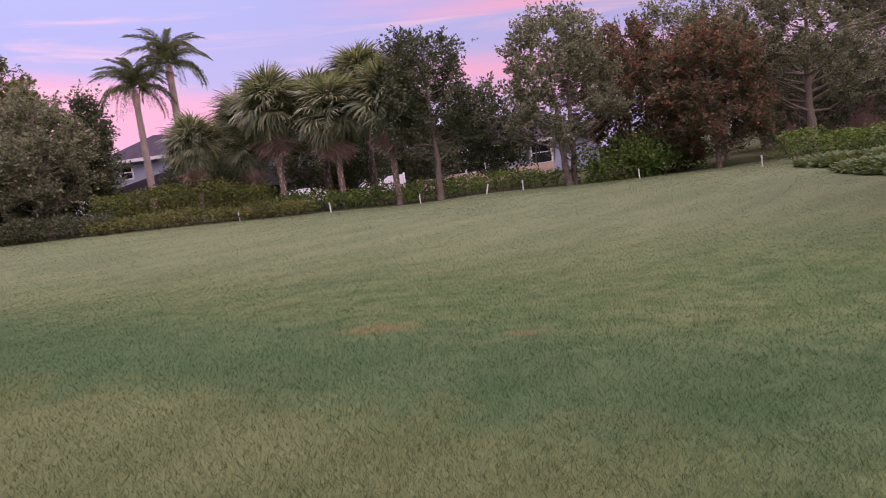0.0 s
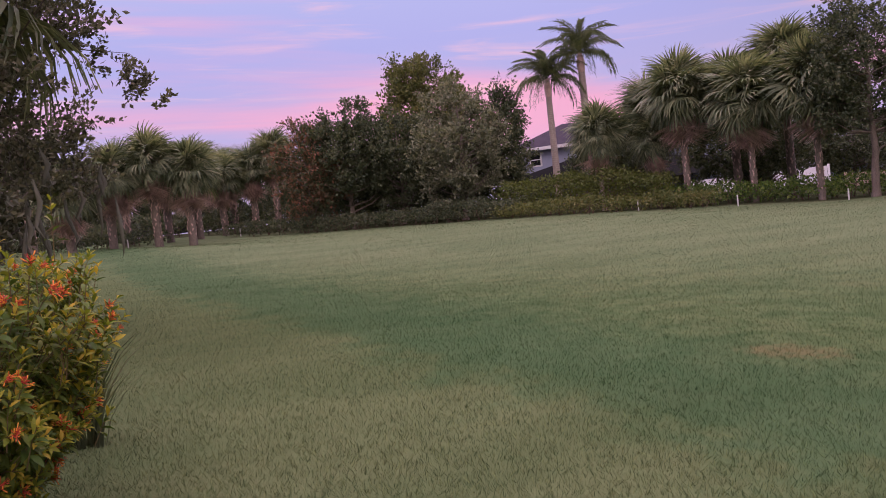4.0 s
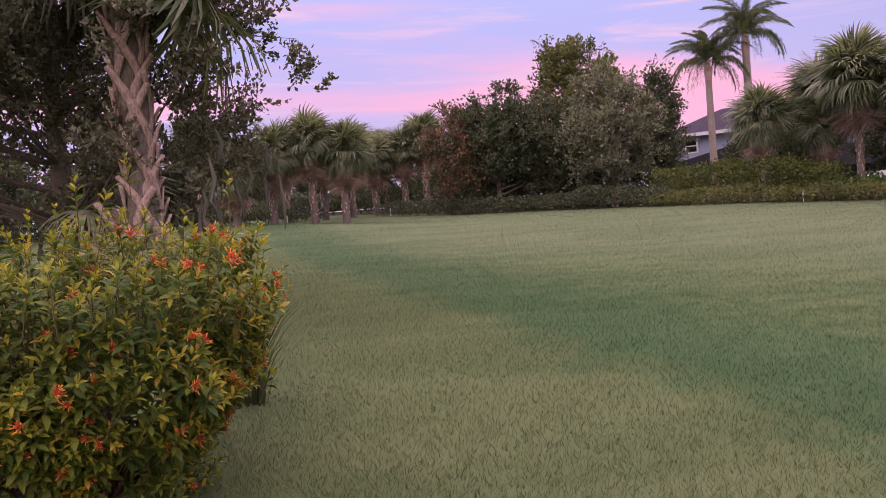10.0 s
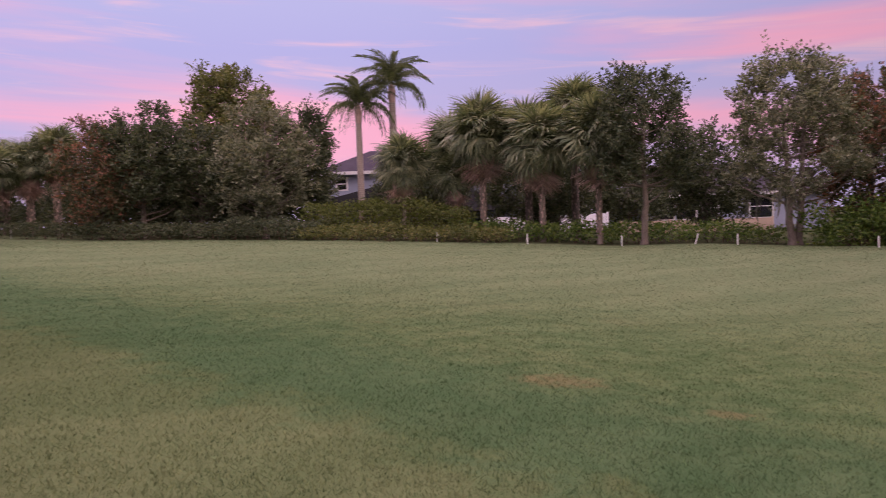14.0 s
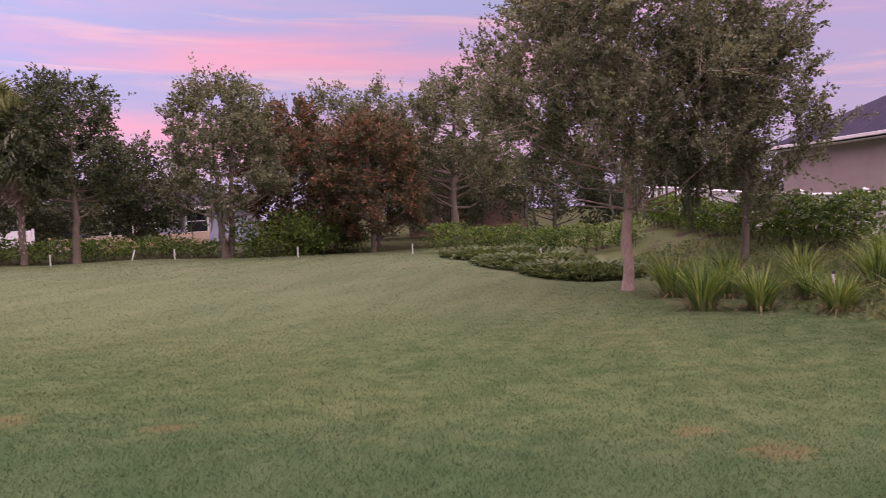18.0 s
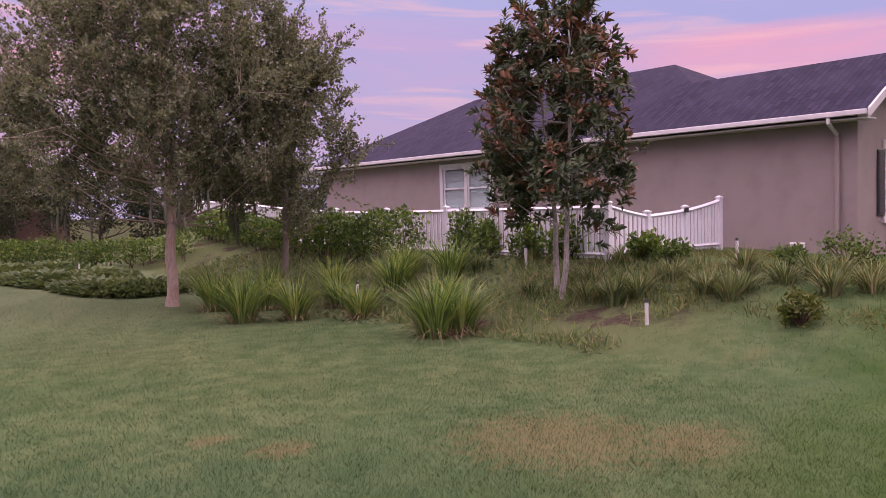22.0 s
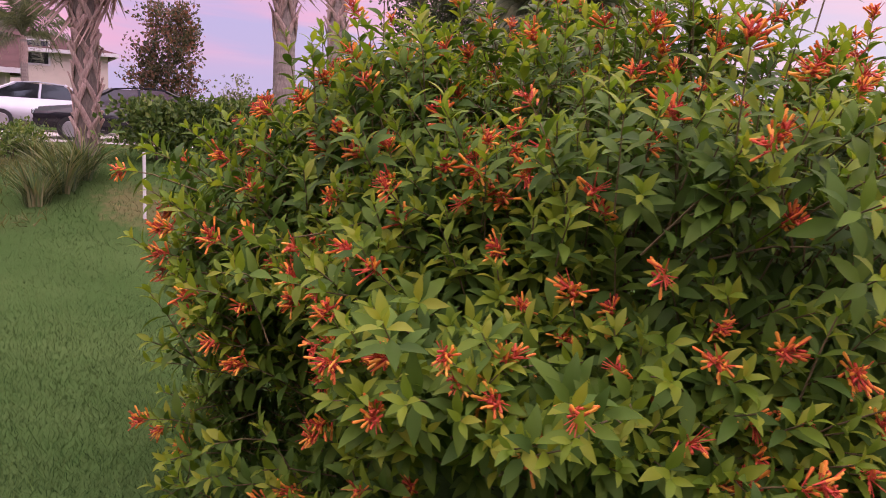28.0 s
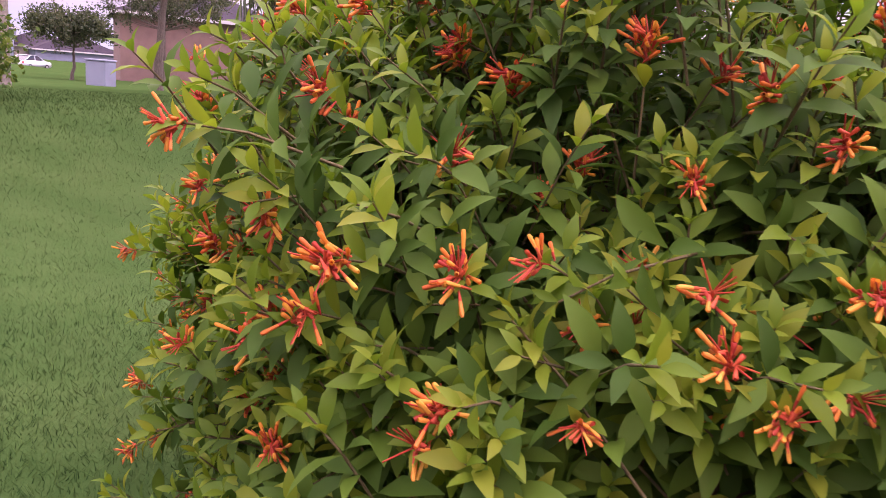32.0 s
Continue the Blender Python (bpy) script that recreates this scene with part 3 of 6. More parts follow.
def rosettes(e, cl, leaves, size, H):
    """Whorls of broad glossy leaves at the shoot tips, green ones and rusty ones."""
    n = len(cl)
    out = np.stack([cl[:, 0], cl[:, 1], 0.35 * np.ones(n)], 1)
    out /= np.linalg.norm(out, axis=1)[:, None]
    k = np.repeat(np.arange(n), max(3, leaves // (n * 13)))
    tip = cl[k] + rng.normal(size=(len(k), 3)) * 0.17
    way = out[k] * 0.8 + unit(len(k), 0.45) * 0.7
    way /= np.linalg.norm(way, axis=1)[:, None]
    rusty = rng.random(len(k)) < 0.16 + 0.25 * (tip[:, 2] > 0.55 * H)
    for red, mt in ((False, m_mag), (True, m_magrust)):
        w = np.nonzero(rusty == red)[0]
        t = np.repeat(w, 13)
        j = np.tile(np.arange(13), len(w))
        M = turns(way[t], j * 2.4 + t * 1.3)
        open_ = (0.35 + 0.085 * j) * (0.75 if red else 1.0)
        d = M[:, :, 0] * np.sin(open_)[:, None] + way[t] * np.cos(open_)[:, None] + rng.normal(size=(len(t), 3)) * 0.10
        p = tip[t] - way[t] * (0.012 * j)[:, None]
        V, F = spread(LEAF, LEAF_T, p, facing(d, way[t] + [0, 0, 0.3] + rng.normal(size=(len(t), 3)) * 0.25), size * (0.7 + 0.5 * rng.random(len(t))))
        child("crown", npmesh("crown", V, F, [mt], smooth_shade=False), e)


def tree(name, x, y, top, rx, clear, label, mat=None, leaves=9000, size=0.13, clusters=90, bole=0.12, bark_mat=None, lean=0.0, trunks=1, spiky=0.5, topness=0.45, moss=0, ball=0.30, ry=None, hollow=0.35, limb=0.45, broad=False):
    """A tree: tapered trunk and limbs, and a crown of many small leaves in uneven clusters."""
    z = float(gz(x, y))
    H = top - z
    if leaves < 20000:
        leaves, clusters, size = int(leaves * 1.9), int(clusters * 1.45), size * 0.82
    e = thing(name, x, y, z, 0, label, "tree")
    cl = crown_clusters(clusters, rx, ry or rx, clear, H, topness, hollow)
    cl[:, 2] += rng.normal(size=clusters) * 0.12
    limbs = []
    for k in range(trunks):
        a = 2 * np.pi * k / max(trunks, 1) + 0.6
        off = np.array([np.cos(a), np.sin(a), 0]) * (0.14 if trunks > 1 else 0)
        n = 19
        s = np.linspace(0, 1, n)
        wig = np.cumsum(rng.normal(size=(n, 2)) * 0.02, axis=0)
        path = np.stack([lean * s * H + off[0] * (1 + 3 * s) + wig[:, 0], off[1] * (1 + 3 * s) + wig[:, 1], s * H * 0.86 - 0.1], 1)
        rad = bole * (1 - 0.82 * s) * np.where(s < 0.05, 1.35, 1.0)
        limbs.append(tube(path, rad, 9))
        pick = rng.permutation(clusters)[: max(10, clusters // (2 * trunks))]
        for c in cl[pick]:
            t0 = np.clip((c[2] - 0.5 * np.hypot(c[0], c[1])) / (H * 0.86), clear * 1.02 / H, 0.9)
            i = min(n - 2, int(math.ceil(t0 * (n - 1))))
            a0 = path[i]
            mid = (a0 + c) / 2 + np.array([0, 0, -0.08 * np.hypot(*(c - a0)[:2])]) + rng.normal(size=3) * 0.06
            r0 = max(0.008, rad[i] * limb)
            limbs.append(tube([a0, mid, c], [r0, r0 * 0.55, 0.006], 5))
    V, F = join(limbs)
    child("trunk", npmesh("trunk", V, F, [bark_mat or m_bark]), e)
    if broad:
        rosettes(e, cl, leaves, size, H)
    else:
        twiggy(e, cl, leaves, size, ball, spiky, clear, mat or m_oak, bark_mat or m_bark, leaves > 30000)
    if moss:
        ch = []
        for c in cl[np.argsort(cl[:, 2])[: moss * 2]][::2]:
            for _ in range(7):
                a = c + rng.normal(size=3) * 0.22
                L = 0.35 + 0.5 * rng.random()
                w = rng.normal(size=(4, 2)) * 0.03
                ch.append(tube([a, a + [w[0, 0], w[0, 1], -L * 0.4], a + [w[1, 0], w[1, 1], -L * 0.8], a + [w[2, 0], w[2, 1], -L]], [0.012, 0.035, 0.022, 0.003], 4))
        V, F = join(ch)
        child("hanging_moss", npmesh("hanging_moss", V, F, [m_moss]), e, "grey hanging moss")["kind"] = "stuff"
    return e


def shrub(name, x, y, rx, ry, h, label, mat, leaves=1800, size=0.07, category="bush", group="", turn=0.0, lift=0.12, lumps=26):
    """A low bush: short woody stems and a dense uneven skin of leaves."""
    z = float(gz(x, y))
    e = thing(name, x, y, z - 0.02, turn, label, category, group)
    cl = crown_clusters(lumps, rx * 0.8, ry * 0.8, lift, h * 0.9, 0.55, 0.5)
    st = [tube([(c[0] * 0.15, c[1] * 0.15, -0.03), (c[0] * 0.5, c[1] * 0.5, c[2] * 0.5), c], [0.016, 0.011, 0.004], 5) for c in cl]
    V, F = join(st)
    child("stem", npmesh("stem", V, F, [m_stem]), e)["kind"] = "stuff"
    idx = rng.integers(0, lumps, leaves)
    pos = cl[idx] + rng.normal(size=(leaves, 3)) * np.array([rx, ry, h]) * 0.17
    pos[:, 2] = np.clip(pos[:, 2], 0.03, h * 1.12)
    d = unit(leaves, 0.35) + pos / (np.linalg.norm(pos, axis=1)[:, None] + 0.1) * 0.6
    V, F = spread(CHIP, CHIP_T, pos, turns(d, rng.random(leaves) * 6.28), size * (0.6 + 0.8 * rng.random(leaves)))
    child("foliage", npmesh("foliage", V, F, [mat], smooth_shade=False), e)
    return e


def hedge(name, x0, y0, x1, y1, depth, h, label, mat, leaves=4000, size=0.07, step=0.45, group=""):
    """A run of clipped or wild hedge along a line."""
    L = math.hypot(x1 - x0, y1 - y0)
    xm, ym = (x0 + x1) / 2, (y0 + y1) / 2
    z = float(gz(xm, ym))
    e = thing(name, xm, ym, z, math.degrees(math.atan2(y1 - y0, x1 - x0)), label, "hedge", group)
    n = max(3, int(L / step))
    cx = np.linspace(-L / 2, L / 2, n) + rng.normal(size=n) * 0.1
    wx = xm + cx * (x1 - x0) / L
    wy = ym + cx * (y1 - y0) / L
    g = gz(wx, wy) - z
    hs = h * (0.78 + 0.34 * rng.random(n))
    st = []
    for i in range(n):
        for _ in range(3):
            a = np.array([cx[i], 0, g[i] - 0.05]) + rng.normal(size=3) * [0.08, depth * 0.15, 0]
            st.append(tube([a, a + [rng.normal() * 0.1, rng.normal() * 0.1, hs[i] * 0.5], a + [rng.normal() * 0.2, rng.normal() * 0.15, hs[i] * 0.85]], [0.018, 0.012, 0.004], 5))
    V, F = join(st)
    child("stem", npmesh("stem", V, F, [m_stem]), e)["kind"] = "stuff"
    i = rng.integers(0, n, leaves)
    u = rng.random(leaves)
    ang = rng.random(leaves) * np.pi * 1.5 - np.pi * 0.25
    rr = 0.55 + 0.45 * np.sqrt(u)
    pos = np.stack([cx[i] + rng.normal(size=leaves) * step * 0.55, np.cos(ang) * depth * 0.5 * rr, g[i] + np.clip(hs[i] * (0.52 + 0.48 * np.sin(ang) * rr), 0.04, 9)], 1)
    pos += rng.normal(size=(leaves, 3)) * 0.05
    d = unit(leaves, 0.4)
    V, F = spread(CHIP, CHIP_T, pos, turns(d, rng.random(leaves) * 6.28), size * (0.6 + 0.8 * rng.random(leaves)))
    child("foliage", npmesh("foliage", V, F, [mat], smooth_shade=False), e)
    return e


def blades(n, r, h, lean, width, droop=0.35, seg=4):
    """Arching grass blades from one crown, as arrays."""
    a = rng.random(n) * 2 * np.pi
    L = h * (0.6 + 0.6 * rng.random(n))
    out = lean * (0.25 + 0.9 * rng.random(n))
    base = np.stack([np.cos(a) * r * rng.random(n), np.sin(a) * r * rng.random(n), np.zeros(n)], 1)
    dirs = np.stack([np.cos(a), np.sin(a), np.zeros(n)], 1)
    side = np.stack([-np.sin(a), np.cos(a), np.zeros(n)], 1)
    V = np.zeros((n, (seg + 1) * 2, 3))
    for k in range(seg + 1):
        s = k / seg
        c = base + dirs * (out * L * s ** 1.6)[:, None]
        c[:, 2] += L * (s - droop * out * s ** 2.6)
        w = width * (1 - s ** 2.2) * 0.5 + 0.0008
        V[:, 2 * k], V[:, 2 * k + 1] = c - side * w, c + side * w
    f = np.array([(2 * k, 2 * k + 1, 2 * k + 3, 2 * k + 2) for k in range(seg)])
    F = f[None] + (np.arange(n) * (seg + 1) * 2)[:, None, None]
    return V.reshape(-1, 3), F.reshape(-1, 4)


def grass_clump(name, x, y, h, r, label, mat, n=260, lean=0.75, width=0.010, group=""):
    z = float(gz(x, y))
    e = thing(name, x, y, z - 0.02, rng.random() * 360, label, "ornamental grass", group)
    V, F = blades(n, r * 0.45, h, lean, width)
    child("blade", npmesh("blade", V, F, [mat]), e)["kind"] = "stuff"
    if mat is m_tuft:
        V, F = blades(n // 3, r * 0.6, h * 0.42, 1.5, width * 0.8, 0.6)
        child("dead_blade", npmesh("dead_blade", V, F, [m_thatch]), e, "dry brown thatch")["kind"] = "stuff"
    return e


# ---- ground ----
def ground_sheet():
    fine = np.concatenate([np.linspace(-1500, -60, 9), np.linspace(-52, 60, 141), np.linspace(80, 1500, 8)])
    finy = np.concatenate([np.linspace(-1500, -40, 9), np.linspace(-34, 62, 121), np.linspace(80, 1500, 8)])
    X, Y = np.meshgrid(fine, finy, indexing="ij")
    Z = gz(X, Y)
    n, m = X.shape
    i, j = np.meshgrid(np.arange(n - 1), np.arange(m - 1), indexing="ij")
    q = np.stack([i * m + j, (i + 1) * m + j, (i + 1) * m + j + 1, i * m + j + 1], -1).reshape(-1, 4)
    V = np.stack([X, Y, Z], -1).reshape(-1, 3)
    return tagged(new("ground", npmesh("ground", V, q, [m_lawn])), "sloping lawn of mixed green and straw-coloured turf", "lawn", kind="structure")


ground_sheet()


# ---- palms ----
def fan_leaf(dry, seed):
    """A fan palm leaf: stalk and pleated fingers that droop at their tips; the stalk starts at the origin and runs along y."""
    r = np.random.default_rng(seed)
    st = 0.52
    ch = [tube([(0, 0, 0), (0, st * 0.5, 0.03), (0, st, 0.0)], [0.020, 0.013, 0.010], 5)]
    n = 40
    for k in range(n):
        a = np.radians(-140 + 280 * k / (n - 1)) + r.normal() * 0.03
        L = (0.82 - 0.22 * abs(a) / 2.4) * (0.88 + 0.24 * r.random())
        if dry:
            a, L = a * 0.40, L * 0.85
        d = np.array([np.sin(a), np.cos(a), 0])
        s = np.array([d[1], -d[0], 0])
        dr = (0.085 if not dry else 0.5) * (0.6 + 0.9 * r.random())
        o = np.array([0, st, 0.0])
        fold = 0.13 * abs(a)
        pts = [o, o + d * L * 0.42 + [0, 0, 0.04 - fold * 0.35], o + d * L * 0.72 + [0, 0, -fold * 0.8 - dr * 0.3], o + d * L * 0.95 + [0, 0, -fold - 0.08 - dr * 1.2]]
        w = [0.006, 0.025, 0.016, 0.002]
        V = np.concatenate([[p - s * ww, p + s * ww + np.array([0, 0, 0.010])] for p, ww in zip(pts, w)])
        ch.append((V, [(2 * i, 2 * i + 1, 2 * i + 3, 2 * i + 2) for i in range(3)]))
    V, F = join(ch)
    return npmesh("frond", V, F, [m_palmdry if dry else m_palm], smooth_shade=False)


FANS = [fan_leaf(False, 3), fan_leaf(False, 4), fan_leaf(False, 5)]
DRY = [fan_leaf(True, 6), fan_leaf(True, 8)]


def boot_spots(h, r):
    """Places of the criss-cross stubs of old leaf stalks round a trunk."""
    for k in range(int(h / 0.17)):
        for m in range(4):
            yield pose(0, 0, 0.05 + k * 0.17, 0, 0, m * 90 + (k // 2) * 31 + rng.normal() * 5) @ Matrix.Diagonal((1, 1 if k % 2 else -1, 0.85 + 0.35 * rng.random(), 1))


def boot_shape(r):
    """One flat stub: a broad strap that leans along the trunk and stands off at its cut end."""
    pts = [(0.92, 0.0, -0.06, 0.34), (1.06, 0.25, 0.07, 0.32), (1.14, 0.62, 0.20, 0.27), (1.30, 0.98, 0.32, 0.21), (1.55, 1.18, 0.41, 0.17)]
    V = []
    for k, a, z, w in pts:
        for q, t in ((-1, 0.0), (-0.35, 0.06), (0.35, 0.06), (1, 0.0), (1, -0.09), (-1, -0.09)):
            V.append((r * (k + t) * math.cos(a + q * w * 0.8), r * (k + t) * math.sin(a + q * w * 0.8), z - q * w * r * 0.45))
    n = len(pts)
    F = [(i * 6 + j, i * 6 + (j + 1) % 6, i * 6 + 6 + (j + 1) % 6, i * 6 + 6 + j) for i in range(n - 1) for j in range(6)]
    e = n * 6 - 6
    return np.array(V), F + [(e, e + 1, e + 2, e + 3), (e, e + 3, e + 4, e + 5)]


def boots_mesh(h, r):
    V0, F0 = boot_shape(r)
    V0 = np.c_[V0, np.ones(len(V0))]
    V, F = join([((V0 @ np.array(m).T)[:, :3], F0) for m in boot_spots(h, r)])
    return npmesh("boot", V, F, [m_boot])


def fan_palm(x, y, top, label, r=0.13, booted=True, fronds=40, dry=8, scale=1.0, lean=(0, 0), crown_at=None, group="cabbage palms", near=False, low=-62, boots_from=0.0, hung=()):
    z = float(gz(x, y))
    turn = rng.random() * 360
    e = thing("cabbage_palm", x, y, z, turn, label, "palm tree", group)
    th = crown_at - z if crown_at else top - z - 1.15 * scale
    s = np.linspace(0, 1, 9)
    path = np.stack([lean[0] * s * s, lean[1] * s * s, s * th - 0.08], 1)
    V, F = tube(path, r * (1.12 - 0.25 * s), 12)
    child("trunk", npmesh("trunk", V, F, [m_bark if booted and not boots_from else m_trunkgrey]), e)
    if booted and near:
        one = npmesh("leaf_boot", *boot_shape(r), [m_boot])
        for m in boot_spots(th - 0.2, r):
            q = m.translation.z / th
            if q < boots_from:
                continue
            child("leaf_boot", one, e).matrix_basis = Matrix.Translation((lean[0] * q * q, lean[1] * q * q, 0)) @ m
    elif booted:
        child("leaf_boot", boots_mesh(th - 0.2, r * 0.78), e, "criss-cross brown leaf stubs")["kind"] = "stuff"
    head = Vector((lean[0], lean[1], th - 0.05))
    for k in range(fronds):
        u = (k + 0.5) / fronds
        el = 85 - (85 - low) * u ** 0.85 + rng.normal() * 7
        az = k * 137.5 + rng.normal() * 8
        f = child("frond", FANS[k % 3], e)
        f.matrix_basis = Matrix.Translation(head) @ pose(0, 0, 0, 0, 0, az) @ pose(0, 0, 0, el, 0, 0) @ pose(0, 0, 0, 0, rng.normal() * 30, 0) @ Matrix.Scale(scale * (0.85 + 0.25 * rng.random()), 4)
    for k, (az, el) in enumerate(hung):
        f = child("frond", FANS[k % 3], e)
        f.matrix_basis = Matrix.Translation(head) @ pose(0, 0, 0, 0, 0, az - turn) @ pose(0, 0, 0, el, 0, 0) @ Matrix.Scale(scale * 1.15, 4)
    for k in range(dry):
        f = child("dead_frond", DRY[k % 2], e, "hanging dry brown frond")
        f.matrix_basis = Matrix.Translation(head - Vector((0, 0, 0.12))) @ pose(0, 0, 0, 0, 0, k * 360 / max(dry, 1) + rng.normal() * 15) @ pose(0, 0, 0, -58 - 26 * rng.random(), 0, 0) @ Matrix.Scale(scale * (0.85 + 0.25 * rng.random()), 4)
    return e


def feather_leaf(seed, L=2.6):
    """A feather palm leaf that arches over, with limp leaflets."""
    r = np.random.default_rng(seed)
    s = np.linspace(0, 1, 11)
    mid = np.stack([0 * s, L * (s - 0.16 * s ** 3), L * (0.24 * s - 0.72 * s ** 2.6)], 1)
    ch = [tube(mid, 0.022 * (1 - 0.85 * s), 5)]
    for k in range(58):
        u = 0.12 + 0.88 * k / 58
        p = np.array([0, L * (u - 0.16 * u ** 3), L * (0.24 * u - 0.72 * u ** 2.6)])
        for sg in (-1, 1):
            ll = (0.55 - 0.35 * abs(u - 0.45)) * (0.85 + 0.3 * r.random())
            d = np.array([sg * 0.75, 0.45, 0.15 + r.normal() * 0.25])
            q1 = p + d * ll * 0.5
            q2 = p + d * ll * 0.85 + [0, 0, -0.55 * ll - 0.15 * r.random()]
            sd = np.array([0, 0.017, 0.006])
            V = np.array([p - sd, p + sd, q1 - sd, q1 + sd, q2, q2 + sd * 0.3])
            ch.append((V, [(0, 1, 3, 2), (2, 3, 5, 4)]))
    V, F = join(ch)
    return npmesh("frond", V, F, [m_queen], smooth_shade=False)


FEATHERS = [feather_leaf(11), feather_leaf(12)]


def queen_palm(x, y, crown, label, r=0.17, fronds=26, scale=1.0, lean=(0, 0)):
    z = float(gz(x, y))
    e = thing("queen_palm", x, y, z, rng.random() * 360, label, "palm tree", "queen palms")
    th = crown - z
    s = np.linspace(0, 1, 10)
    V, F = tube(np.stack([lean[0] * s, lean[1] * s, s * th - 0.08], 1), r * (1.15 - 0.3 * s), 12)
    child("trunk", npmesh("trunk", V, F, [m_trunkgrey]), e)
    V, F = tube([(lean[0], lean[1], th - 0.9), (lean[0], lean[1], th - 0.4), (lean[0], lean[1], th + 0.05)], [r * 0.9, r * 1.15, r * 0.6], 10)
    child("crownshaft", npmesh("crownshaft", V, F, [m_boot]), e, "brown stubs under the crown")
    for k in range(fronds):
        u = (k + 0.5) / fronds
        f = child("frond", FEATHERS[k % 2], e)
        f.matrix_basis = Matrix.Translation((lean[0], lean[1], th)) @ pose(0, 0, 0, 0, 0, k * 137.5) @ pose(0, 0, 0, 84 - 100 * u + rng.normal() * 6, 0, 0) @ Matrix.Scale(scale * (0.85 + 0.25 * rng.random()), 4)
    return e


def conifer(x, y, top, label):
    z = float(gz(x, y))
    e = thing("island_pine", x, y, z, 0, label, "tree")
    H = top - z
    V, F = tube([(0, 0, -0.2), (0, 0, H * 0.5), (0, 0, H)], [0.3, 0.18, 0.03], 8)
    child("trunk", npmesh("trunk", V, F, [m_bark]), e)
    ch = []
    for k in range(16):
        zz = H * (0.30 + 0.68 * k / 16)
        L = (H - zz) * 0.30 + 0.25
        for m in range(7):
            a = m * 0.9 + k * 0.4
            d = np.array([np.cos(a), np.sin(a), 0])
            sd = np.array([-d[1], d[0], 0]) * 0.16
            for q in range(5):
                c = d * L * (q + 0.5) / 5 + [0, 0, zz + 0.05 * q]
                ch.append((np.array([c - sd, c + d * L * 0.16, c + sd, c - d * L * 0.1]) + rng.normal(size=(4, 3)) * 0.05, [(0, 1, 2, 3)]))
    V, F = join(ch)
    child("crown", npmesh("crown", V, F, [m_dark], smooth_shade=False), e)
    return e


# ---- the house beside the lawn ----
HG = 0.48      # ground level at its wall
EAVE = 3.18    # underside of the eave
U = Vector((-NX, -NY, 0))    # into the house
A = Vector((AX, AY, 0))      # along its side wall


def hframe(u, a, z):
    """House metres (into, along, up) to the world."""
    return Vector((HX, HY, z)) + U * u + A * a


HM = Matrix(((U.x, A.x, 0, HX), (U.y, A.y, 0, HY), (0, 0, 1, 0), (0, 0, 0, 1)))
# the house itself stands a little further back
BM = Matrix(((U.x, A.x, 0, 18.47), (U.y, A.y, 0, 2.13), (0, 0, 1, 0), (0, 0, 0, 1)))


